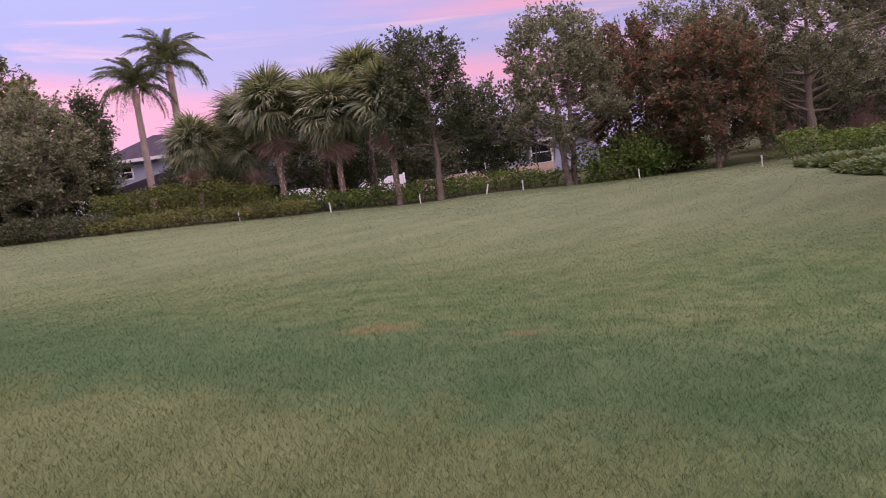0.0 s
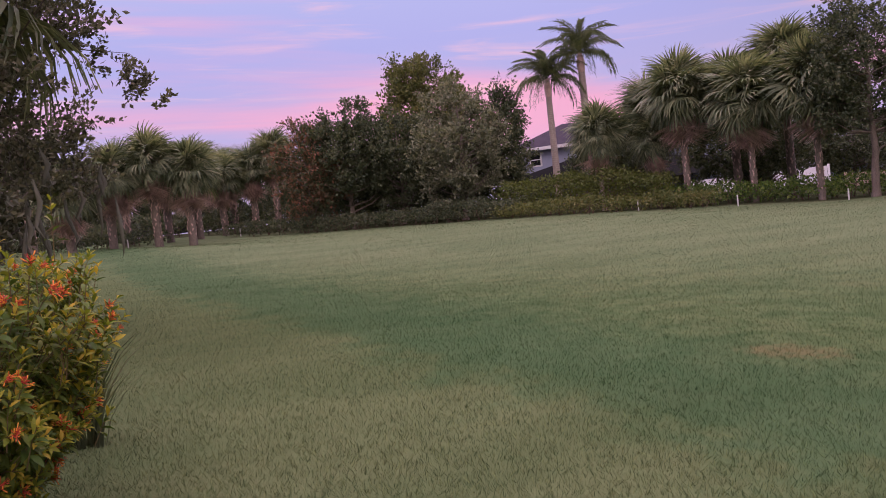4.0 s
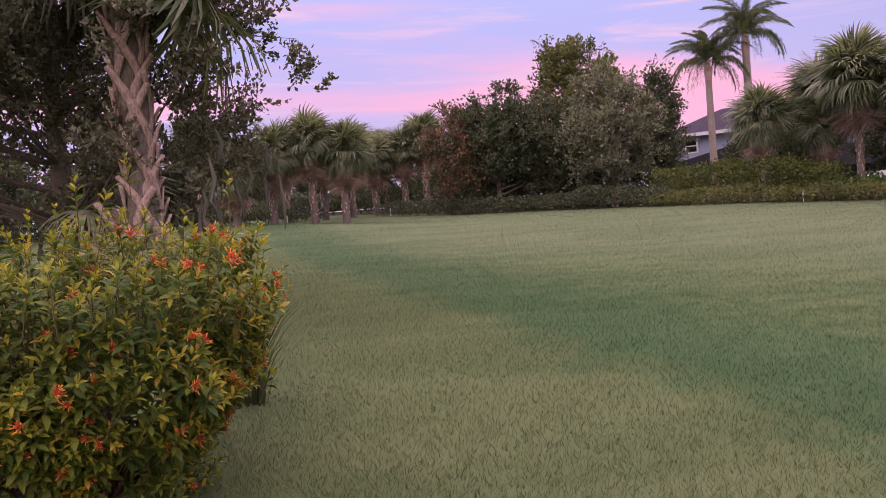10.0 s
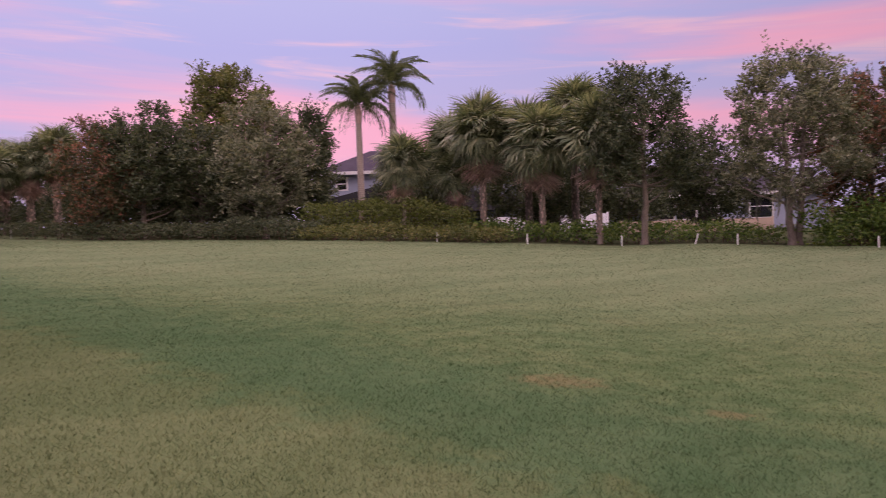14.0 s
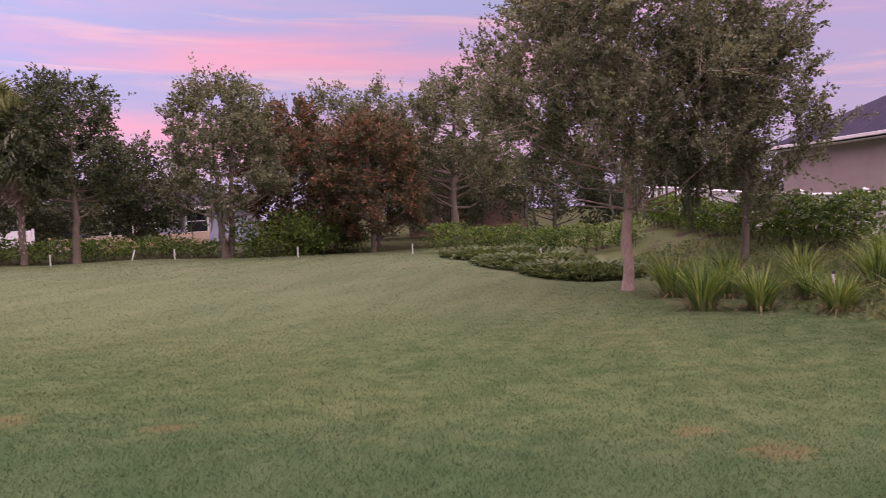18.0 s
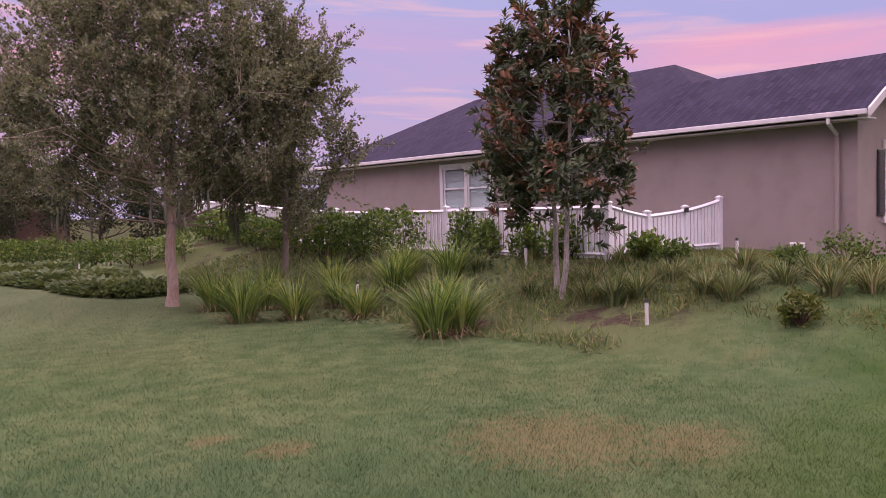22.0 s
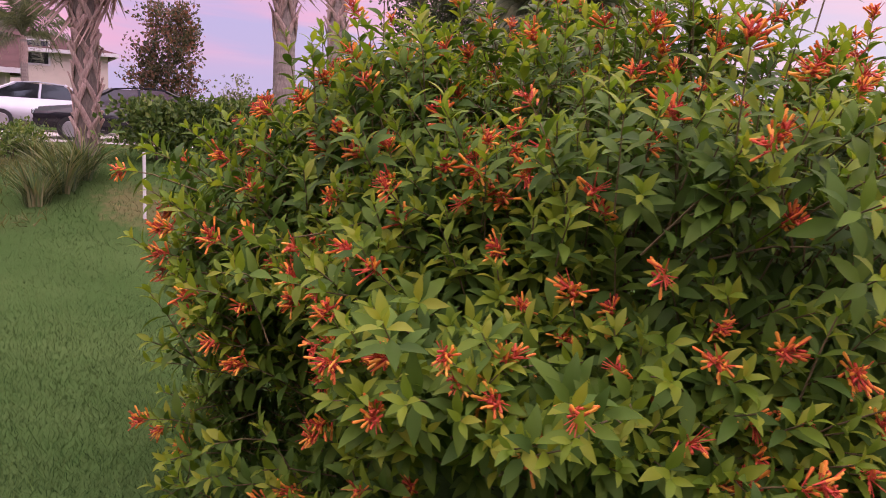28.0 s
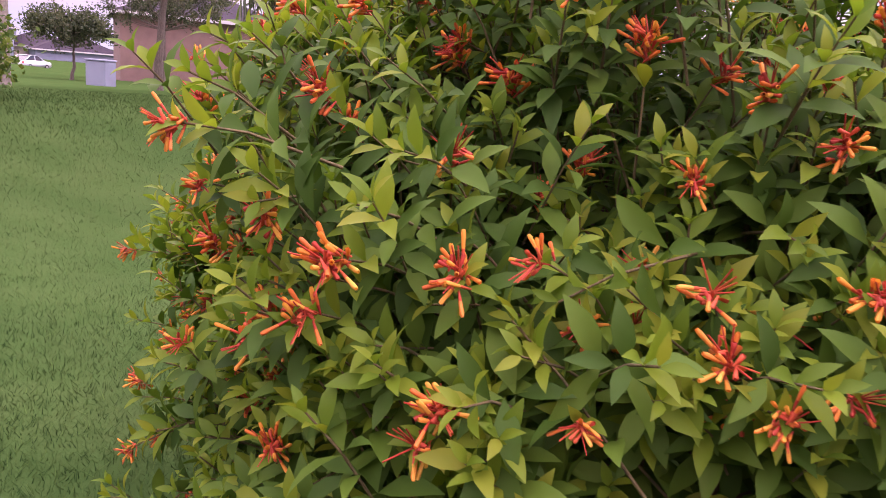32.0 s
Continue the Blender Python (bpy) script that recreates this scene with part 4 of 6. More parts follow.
def house():
    e = new("house")
    e.matrix_basis = BM
    tagged(e, "single-storey taupe stucco house with a dark shingle roof", "house")
    L, W = 19.98, 10.0
    g0 = HG - 0.6
    # side wall with an opening for the twin window
    w0, w1, s0, s1 = 10.75, 12.95, 1.55, 2.90
    bm = bmesh.new()
    box(bm, 0, 0, g0, 0.22, w0, EAVE + 0.1)
    box(bm, 0, w1, g0, 0.22, L, EAVE + 0.1)
    box(bm, 0, w0, g0, 0.22, w1, s0)
    box(bm, 0, w0, s1, 0.22, w1, EAVE + 0.1)
    part("side_wall", bm, m_stucco, e)
    bm = bmesh.new()
    f0, f1 = 1.42, 1.92
    box(bm, 0.22, 0, g0, f0, 0.22, EAVE + 0.1)
    box(bm, f1, 0, g0, 5.0, 0.22, EAVE + 0.1)
    box(bm, f0, 0, g0, f1, 0.22, 1.18)
    box(bm, f0, 0, 2.62, f1, 0.22, EAVE + 0.1)
    prism(bm, [(0, EAVE + 0.1), (5.0, EAVE + 0.1), (2.4, EAVE + 1.32)], 0.0, 0.22)
    part("front_wall", bm, m_stucco, e)
    part("back_wall", boxed(0.22, L - 0.22, g0, W, L, EAVE + 0.1), m_stucco, e)
    part("far_wall", boxed(W - 0.22, 3.2, g0, W, L - 0.22, EAVE + 0.1), m_stucco, e)
    part("porch_wall", boxed(5.0, 3.0, g0, W - 0.22, 3.2, EAVE + 0.1), m_stucco, e)
    part("room_floor", boxed(0.22, 0.22, HG - 0.05, W - 0.22, L - 0.22, HG + 0.05), m_conc, e)
    # windows
    win = part("window", boxed(-0.03, w0 - 0.14, s0 - 0.14, 0.0, w1 + 0.14, s0, bevel=0.006), m_trim, e, "white twin sash window with pale blinds")
    bm = bmesh.new()
    box(bm, -0.03, w0 - 0.14, s1, 0.0, w1 + 0.14, s1 + 0.14)
    box(bm, -0.03, w0 - 0.14, s0, 0.0, w0, s1)
    box(bm, -0.03, w1, s0, 0.0, w1 + 0.14, s1)
    part("trim_surround", bm, m_trim, win)
    wm = (w0 + w1) / 2
    for a0, a1 in ((w0, wm - 0.06), (wm + 0.06, w1)):
        bm = bmesh.new()
        for q in (a0, a1 - 0.05):
            box(bm, 0.02, q, s0, 0.07, q + 0.05, s1)
        for q in (s0, (s0 + s1) / 2 - 0.025, s1 - 0.05):
            box(bm, 0.025, a0 + 0.05, q, 0.075, a1 - 0.05, q + 0.05)
        part("sash", bm, m_white, win)
        part("pane", boxed(0.045, a0 + 0.05, s0 + 0.05, 0.05, a1 - 0.05, s1 - 0.05), m_glass, win).visible_shadow = False
        bm = bmesh.new()
        for q in range(23):
            zz = s0 + 0.06 + q * 0.052
            box(bm, 0.10, a0 + 0.02, zz, 0.104, a1 - 0.02, zz + 0.046)
        part("blind", bm, m_blind, win)
    part("mullion", boxed(-0.02, wm - 0.06, s0, 0.08, wm + 0.06, s1), m_trim, win)
    fw = part("window", boxed(f0 - 0.06, -0.05, 1.0, f1 + 0.2, 0.02, 1.18, bevel=0.01), m_trim, e, "narrow front window with black shutters and white sill")
    part("head_trim", boxed(f0 - 0.03, -0.04, 2.62, f1 + 0.2, 0.02, 2.83, bevel=0.01), m_trim, fw)
    bm = bmesh.new()
    for q in (f0, f1 - 0.05):
        box(bm, q, 0.03, 1.18, q + 0.05, 0.08, 2.62)
    for q in (1.18, 1.87, 2.57):
        box(bm, f0 + 0.05, 0.035, q, f1 - 0.05, 0.085, q + 0.05)
    box(bm, (f0 + f1) / 2 - 0.012, 0.04, 1.23, (f0 + f1) / 2 + 0.012, 0.08, 2.57)
    part("sash", bm, m_white, fw)
    part("pane", boxed(f0 + 0.05, 0.055, 1.23, f1 - 0.05, 0.06, 2.57), m_tint, fw)
    for q in (f0 - 0.40, f1 + 0.02):
        sh = part("shutter", boxed(q, -0.045, 1.18, q + 0.37, -0.004, 2.60, bevel=0.006), m_shutter, fw, "black louvred shutter")
        bm = bmesh.new()
        for k in range(19):
            zz = 1.23 + k * 0.071
            box(bm, q + 0.04, -0.058, zz, q + 0.33, -0.045, zz + 0.045)
        part("louvre", bm, m_shutter, sh)
    # stone piers of the porch, each course its own stones
    for (u0, u1), a0 in (((2.5, 3.45), -0.20), ((4.4, 4.95), -0.20)):
        pier = part("stone_pier", boxed(u0 + 0.02, a0 + 0.02, g0, u1 - 0.02, -0.006, EAVE + 0.06), m_stone, e, "stacked stone porch pier")
        stone = npmesh("stone", *stone_block(), [m_stone], smooth_shade=False)
        for c in range(22):
            zz = HG + 0.02 + c * 0.125
            q = u0 - 0.03 + (0.09 if c % 2 else 0)
            while q < u1 - 0.08:
                wd = 0.18 + 0.16 * rng.random()
                wd = min(wd, u1 + 0.03 - q)
                s = child("stone", stone, pier)
                s.matrix_basis = Matrix.Translation((q, a0 - 0.03 + 0.02 * rng.random(), zz)) @ Matrix.Diagonal((wd - 0.01, 0.12, 0.115, 1))
                q += wd
            q = a0 + 0.1
            while q < -0.08:
                wd = min(0.17 + 0.15 * rng.random(), -0.01 - q)
                s = child("stone", stone, pier)
                s.matrix_basis = Matrix.Translation((u0 - 0.03 + 0.02 * rng.random(), q, zz)) @ Matrix.Diagonal((0.12, wd - 0.01, 0.115, 1))
                q += wd
    part("porch_roof", prism(bmesh.new(), [(2.42, EAVE + 0.08), (5.2, EAVE + 0.08), (5.2, EAVE + 0.16), (4.5, EAVE + 0.62), (3.1, EAVE + 0.62), (2.42, EAVE + 0.16)], -0.34, -0.004), m_shingle, e)
    part("porch_return", boxed(2.36, -0.344, EAVE - 0.06, 2.416, -0.004, EAVE + 0.12), m_trim, e)
    part("porch_fascia", boxed(2.36, -0.42, EAVE - 0.06, 5.26, -0.344, EAVE + 0.12), m_trim, e)
    # roof: hipped main roof and the front gable wing
    k, o = 0.48, 0.45
    ze = EAVE + 0.16
    bm = bmesh.new()
    pk = W / 2
    zp = ze + k * (pk + o)
    end = L + 0.4
    P = {"a": (-o, 2.6, ze), "b": (-o, end, ze), "c": (W + o, end, ze), "d": (W + o, 2.6, ze), "p": (pk, end - 0.72 * (pk + o), zp), "q": (pk, 7.35, zp)}
    v = {n: bm.verts.new(c) for n, c in P.items()}
    for f in ("abpq", "bcp", "cdqp", "daq"):
        bm.faces.new([v[n] for n in f])
    part("main_roof", thick(bm, 0.10), m_shingle, e)
    bm = bmesh.new()
    rd = 2.4
    zr = ze + 0.53 * (rd + o) + 0.012
    q = [bm.verts.new(c) for c in ((-o, -0.36, ze + 0.012), (rd, -0.36, zr), (rd, 6.9, zr), (-o, 6.9, ze + 0.012), (2 * rd + 0.1, -0.36, ze + 0.20), (2 * rd + 0.1, 6.9, ze + 0.20))]
    bm.faces.new((q[0], q[1], q[2], q[3]))
    bm.faces.new((q[1], q[4], q[5], q[2]))
    part("gable_roof", thick(bm, 0.10), m_shingle, e)
    bm = bmesh.new()
    prism(bm, [(-o - 0.02, ze - 0.16), (-o - 0.02, ze + 0.02), (rd, zr + 0.02), (2 * rd + 0.12, ze + 0.21), (2 * rd + 0.12, ze + 0.03), (rd, zr - 0.17)], -0.41, -0.365)
    part("rake_board", bm, m_trim, e)
    bm = boxed(-o - 0.12, -0.36, ze - 0.11, -o - 0.01, L + 0.4, ze + 0.0, bevel=0.012)
    part("gutter", bm, m_trim, e, "long white gutter")
    part("soffit", boxed(-o, -0.36, EAVE - 0.02, -0.005, L + 0.4, EAVE + 0.01), m_trim, e)
    for a in (0.38, 9.86):
        bm = bmesh.new()
        rod(bm, (-o - 0.06, a, ze - 0.10), (-o - 0.06, a, ze - 0.24), 0.045, sides=8)
        rod(bm, (-o - 0.06, a, ze - 0.22), (-0.06, a, ze - 0.44), 0.045, sides=8)
        part("downspout_elbow", bm, m_trim, e)
        part("downspout", boxed(-0.10, a - 0.045, HG - 0.1, -0.012, a + 0.045, ze - 0.40, bevel=0.008), m_stucco, e)
    ln = part("lanai_beam", boxed(0, L + 0.02, EAVE - 0.26, 4.5, L + 0.22, EAVE - 0.03), m_shutter, e)
    return e


def stone_block():
    bm = bmesh.new()
    box(bm, 0, 0, 0, 1, 1, 1)
    v = np.array([x.co[:] for x in bm.verts])
    bm.verts.index_update()
    f = [[x.index for x in fc.verts] for fc in bm.faces]
    bm.free()
    v = v + (v - 0.5) * np.array([-0.04, -0.10, -0.06]) * (np.arange(8) % 3 == 0)[:, None]
    return v, f


def thick(bm, t):
    """Gives roof planes a thickness, downwards."""
    bmesh.ops.recalc_face_normals(bm, faces=bm.faces)
    r = bmesh.ops.extrude_face_region(bm, geom=bm.faces[:])
    bmesh.ops.translate(bm, vec=(0, 0, -t), verts=[x for x in r["geom"] if isinstance(x, bmesh.types.BMVert)])
    bmesh.ops.recalc_face_normals(bm, faces=bm.faces)
    return bm


house()


def fence():
    """White picket-topped vinyl fence: posts, rails and pickets, with a gate run back to the wall."""
    e = new("fence")
    e.matrix_basis = HM
    tagged(e, "white vinyl privacy fence with square posts and a gate", "fence")
    post = npmesh("post", *fence_post(), [m_white], smooth_shade=False)
    bm = bmesh.new()
    box(bm, -0.035, -0.011, 0, 0.035, 0.011, 1)
    pv = bpy.data.meshes.new("picket")
    bm.to_mesh(pv)
    bm.free()
    pv.materials.append(m_white)

    def run(u0, a0, u1, a1, h0, h1, sag, label="panel"):
        d = Vector((u1 - u0, a1 - a0, 0))
        L = d.length
        ang = math.degrees(math.atan2(d.y, d.x))
        pn = new(label)
        pn.parent = e
        pn.matrix_basis = Matrix.Identity(4)
        w = [Vector(hframe(u0 + d.x * q, a0 + d.y * q, 0)) for q in (0, 0.5, 1)]
        g = [float(gz(c.x, c.y)) for c in w]
        top = lambda q: (g[0] + h0) * (1 - q) + (g[2] + h1) * q - sag * 4 * q * (1 - q)
        n = max(4, int(L / 0.135))
        for k in range(n):
            q = (k + 0.5) / n
            o = child("picket", pv, pn)
            gb = g[0] * (1 - q) + g[2] * q + 0.04
            o.matrix_basis = Matrix.Translation((u0 + d.x * q, a0 + d.y * q, gb)) @ pose(0, 0, 0, 0, 0, ang) @ Matrix.Diagonal((1.25, 1, top(q) - gb - 0.05, 1))
        qs = np.linspace(0, 1, 9)
        for rise in (lambda q: top(q) - 0.05, lambda q: g[0] * (1 - q) + g[2] * q + 0.12):
            V, F = tube([(u0 + d.x * q, a0 + d.y * q, rise(q)) for q in qs], np.full(9, 0.045), 4)
            child("rail", npmesh("rail", V, F, [m_white], smooth_shade=False), pn)
        return pn

    def stand(u, a, h):
        c = hframe(u, a, 0)
        o = child("post", post, e)
        g = float(gz(c.x, c.y))
        o.matrix_basis = Matrix.Translation((u, a, g - 0.15)) @ Matrix.Diagonal((1, 1, (h + 0.15), 1))

    u = -4.05
    a0 = 2.9
    hs = 1.16
    n = 9
    for k in range(n):
        stand(u, a0 + 2.31 * k, hs)
        if k < n - 1:
            run(u, a0 + 2.31 * k + 0.06, u, a0 + 2.31 * (k + 1) - 0.06, hs - 0.09, hs - 0.09, 0.0)
    cuts = [(-4.05, 1.15), (-2.75, 0.93), (-1.35, 1.02), (0.06, 1.22)]
    for (p0, h0), (p1, h1) in zip(cuts, cuts[1:]):
        run(p0 + 0.06, a0, p1 - 0.06, a0, h0 - 0.08, h1 - 0.08, 0.012, "panel" if h0 != 0.93 else "gate")
    for p0, h0 in cuts[1:]:
        stand(p0, a0, h0)
    c = hframe(-1.4, a0 - 0.07, 0)
    part("latch", boxed(-1.48, a0 - 0.09, float(gz(c.x, c.y)) + 0.86, -1.34, a0 - 0.05, float(gz(c.x, c.y)) + 0.96, bevel=0.01), m_black, e, "black gate latch")
    return e


def fence_post():
    bm = bmesh.new()
    box(bm, -0.055, -0.055, 0, 0.055, 0.055, 0.955)
    box(bm, -0.068, -0.068, 0.955, 0.068, 0.068, 0.975)
    r = bmesh.ops.create_cone(bm, cap_ends=True, segments=4, radius1=0.09, radius2=0.012, depth=0.025, matrix=Matrix.Translation((0, 0, 0.9875)) @ pose(0, 0, 0, 0, 0, 45))
    bm.verts.index_update()
    bmesh.ops.triangulate(bm, faces=bm.faces)
    v = [x.co[:] for x in bm.verts]
    f = [[x.index for x in fc.verts] for fc in bm.faces]
    bm.free()
    return v, f


fence()


# ---- trees along the far edge ----
ROWP = "cabbage palm with shaggy brown trunk in a row"
for x, y, t, r, lx, ly in ((-23.5, 18.0, 3.7, 0.14, -0.1, -0.1), (-24.3, 20.3, 4.3, 0.14, 0.1, 0.2), (-27.8, 23.9, 4.8, 0.15, 0.2, 0.2), (-23.3, 21.5, 4.75, 0.145, 0, 0), (-26.0, 24.5, 4.55, 0.15, 0.1, 0.2), (-22.5, 22.4, 4.2, 0.145, 0.1, 0.1), (-25.9, 26.1, 4.8, 0.15, 0.1, 0.1), (-26.5, 28.3, 4.5, 0.15, 0, 0), (-27.5, 30.1, 4.75, 0.14, 0.2, 0.2), (-26.1, 30.0, 4.75, 0.15, 0, 0), (-25.3, 30.7, 5.3, 0.15, 0.1, 0.1), (-27.5, 19.3, 5.1, 0.16, 0.1, 0.2)):
    fan_palm(x, y, 0, ROWP, r=r, fronds=56, dry=14, scale=1.08, crown_at=t - 0.05, lean=(lx, ly), low=-46)
GRP = "green cabbage palm with a tall bare trunk"
for x, y, t, r, b, d, k in ((-8.9, 30.0, 3.25, 0.09, False, 5, 0.95), (-7.3, 31.7, 3.95, 0.10, True, 8, 1.1), (-7.0, 30.8, 2.75, 0.11, True, 8, 0.8), (-5.8, 30.2, 4.25, 0.115, True, 14, 1.2), (-3.5, 29.7, 3.7, 0.105, True, 12, 1.2), (-2.5, 32.4, 5.0, 0.14, True, 6, 1.25), (-1.44, 29.4, 3.75, 0.105, True, 6, 1.28), (-4.3, 32.0, 4.3, 0.14, True, 6, 1.2)):
    fan_palm(x, y, 0, GRP, r=r, booted=b, fronds=66, dry=d, scale=k * 1.08, crown_at=t + 0.6, low=-48)
queen_palm(-13.75, 38.6, 7.5, "slender queen palm with arching feathery fronds", r=0.17, scale=0.80)
queen_palm(-12.1, 39.15, 8.5, "taller queen palm with arching feathery fronds", r=0.19, scale=0.84)
conifer(-94.7, 74.8, 17.3, "distant island pine rising above the palms")

FAR = "dense dark broadleaf tree at the lawn's edge"
tree("broadleaf_tree", -21.2, 28.2, 6.0, 1.6, 0.4, FAR, m_red, 7000, 0.16)
tree("broadleaf_tree", -19.6, 28.9, 6.8, 1.9, 0.5, FAR, m_dark, 9000, 0.16)
tree("broadleaf_tree", -18.2, 30.6, 6.1, 2.1, 0.4, FAR, m_dark, 9000, 0.16)
tree("broadleaf_tree", -18.6, 34.3, 9.5, 2.3, 1.5, "tall pale green tree with a pointed ragged crown", m_light, 17000, 0.17, 130, topness=0.35)
tree("broadleaf_tree", -14.6, 29.6, 6.6, 1.9, 0.7, "grey-green oak with a bare trunk", m_oak, 11000, 0.15, bole=0.13)
tree("broadleaf_tree", -13.9, 32.4, 6.4, 1.2, 0.6, FAR, m_dark, 8000, 0.15)
tree("broadleaf_tree", -16.2, 31.8, 5.6, 2.0, 0.3, FAR, m_dark, 8000, 0.16)
tree("oak_tree", 0.1, 28.9, 6.7, 1.75, 1.7, "young oak with a rounded dark crown", m_dark, 12000, 0.13, bole=0.13)
tree("oak_tree", 4.9, 28.5, 6.4, 2.3, 1.3, "double-trunked oak with ragged grey-green crown", m_oak, 15000, 0.13, bole=0.14, trunks=2, moss=4)
tree("broadleaf_tree", 7.8, 31.0, 6.2, 2.0, 0.5, "dark tree with reddish new leaves at its top", m_red, 11000, 0.15)
tree("magnolia_tree", 10.0, 27.9, 5.5, 1.9, 0.35, "glossy dark magnolia with rusty new leaves", m_red, 16000, 0.14, bole=0.10, spiky=0.2)
tree("oak_tree", 10.0, 32.5, 6.9, 2.0, 0.8, "tall thin grey oak behind the others", m_oak, 10000, 0.14)
tree("oak_tree", 13.8, 28.8, 7.0, 2.7, 1.6, "moss-hung grey oak with leaning trunk", m_oak, 16000, 0.13, bole=0.2, moss=3)
tree("oak_tree", 12.6, 34.0, 7.4, 2.4, 1.6, "tall thin grey oak behind the others", m_oak, 11000, 0.14)
tree("broadleaf_tree", 2.6, 34.0, 4.8, 2.0, 0.5, FAR, m_dark, 7000, 0.16)
tree("broadleaf_tree", -9.6, 35.0, 4.2, 2.2, 0.3, FAR, m_dark, 7000, 0.16)
tree("broadleaf_tree", -4.5, 35.0, 4.4, 2.6, 0.3, FAR, m_dark, 8000, 0.16)

# dark woods behind the row of palms
hedge("hedge", -20.0, 3.0, -33.0, 15.0, 3.0, 1.7, "dark undergrowth beneath the woods", m_dark, 9000, 0.14)
hedge("hedge", -23.0, 32.0, -13.5, 33.5, 2.0, 1.9, "dark undergrowth behind the broadleaf trees", m_dark, 8000, 0.13)
for x, y, t, w in ((-29.0, 8.5, 5.6, 3.2), (-24.0, 2.5, 5.6, 3.0), (-32.5, 12.0, 5.4, 3.0)):
    tree("broadleaf_tree", x, y, t, w, 0.2, "dark tree in the woods behind the palms", m_dark, 9000, 0.20, 80, ball=0.42)
for x, y, t, w in ((-36.0, 20.0, 5.2, 3.0), (-38.0, 25.0, 5.0, 3.2), (-37.0, 30.5, 5.2, 3.2), (-35.0, 36.0, 5.2, 3.2), (-30.0, 39.0, 5.0, 3.0), (-25.0, 37.5, 5.2, 2.6), (-36.0, 14.5, 5.2, 3.0), (-21.5, 34.0, 5.4, 2.6)):
    tree("broadleaf_tree", x, y, t, w, 0.2, "dark tree in the woods behind the palms", m_dark, 9000, 0.20, 80, ball=0.42)

for x, y, t, w in ((-13.0, 50.0, 4.6, 3.0), (-8.6, 51.0, 5.0, 3.2), (-4.4, 51.0, 5.0, 3.2), (-0.6, 52.5, 4.6, 2.6)):
    tree("broadleaf_tree", x, y, t, w, 0.2, "dark tree behind the white fence", m_dark, 7000, 0.20, 80, ball=0.5)
for x, y, t, w in ((27.6, 27.4, 4.4, 2.4), (17.6, 37.0, 5.6, 2.6), (15.0, 41.0, 5.4, 2.8), (22.3, 34.5, 5.6, 2.4), (25.0, 32.6, 5.4, 2.4), (20.6, 39.0, 5.8, 2.6), (27.5, 30.0, 5.0, 2.2)):
    tree("broadleaf_tree", x, y, t, w, 0.2, "dark tree behind the white fence", m_dark, 6000, 0.17, 70, ball=0.4)

# the oak in the bed, the magnolia before the house, and a small one at the fence
tree("oak_tree", 11.1, 14.75, 7.6, 3.3, 1.75, "young live oak with a slim trunk and hanging moss", m_oak, 125000, 0.075, 250, 0.13, m_barkpink, moss=7, ball=0.40, hollow=0.10, limb=0.25)
tree("magnolia_tree", 12.28, 6.03, 5.2, 1.32, 1.05, "upright magnolia with glossy leaves and rusty undersides", m_mag, 7600, 0.205, 84, 0.055, m_lichen, broad=True, topness=0.30, trunks=2, hollow=0.45)
tree("oak_tree", 12.95, 13.15, 6.9, 1.65, 1.5, "slimmer oak in the bed behind the first", m_oak, 40000, 0.075, 80, 0.09, ball=0.40, hollow=0.15, limb=0.3)

# trees over the yellow-flowering bush
tree("oak_tree", -10.1, 5.7, 8.0, 3.35, 1.35, "spreading oak with drooping twigs over the lawn", m_oakdark, 165000, 0.068, 330, 0.16, ball=0.34, hollow=0.12, limb=0.25, moss=8)
fan_palm(-7.8, 5.4, 5.2, "cabbage palm with a thick boot-covered trunk", r=0.17, fronds=9, dry=0, scale=1.25, crown_at=4.5, near=True, low=0, hung=((-35, -34), (-26, -50)))
fan_palm(-8.35, 5.1, 3.4, "short leaning cabbage palm with broad boots", r=0.17, fronds=3, dry=5, scale=0.8, crown_at=1.9, lean=(0.3, 0.2), near=True)

# palms by the street
fan_palm(13.58, -1.5, 5.0, "cabbage palm with a boot-covered trunk beside the house", r=0.155, fronds=26, dry=2, scale=1.4, crown_at=4.25, near=True, low=-42)
fan_palm(12.3, -3.95, 5.6, "cabbage palm with a tall grey trunk by the street", r=0.15, fronds=24, dry=2, scale=1.2, crown_at=4.6, near=True, low=-35, boots_from=0.4)
fan_palm(18.5, -7.6, 7.0, "cabbage palm with a tall grey trunk by the street", r=0.20, fronds=24, dry=2, scale=1.4, crown_at=6.3, near=True, low=-35, boots_from=0.4)
fan_palm(12.4, -9.3, 4.2, "full-headed cabbage palm by the street", r=0.2, fronds=46, dry=4, scale=1.45, crown_at=3.3)
queen_palm(20.3, 0.1, 4.2, "slim queen palm with a pinkish trunk at the porch", r=0.13, fronds=12, scale=0.7)
queen_palm(20.6, -0.25, 4.0, "slim queen palm with a pinkish trunk at the porch", r=0.13, fronds=12, scale=0.7)
queen_palm(30.2, -2.1, 3.1, "bushy young queen palm by the neighbour's house", r=0.12, fronds=16, scale=0.9)
tree("magnolia_tree", 26.0, -5.6, 4.3, 1.0, 0.4, "slim dark tree across the street", m_red, 4500, 0.13, 50)
shrub("bush", 26.8, -7.8, 1.2, 0.9, 2.0, "grey-green bush across the street", m_oak, 2500, 0.10)
tree("oak_tree", 19.5, -12.0, 6.2, 2.2, 2.7, "dark oak behind the street palms", m_dark, 9000, 0.13)
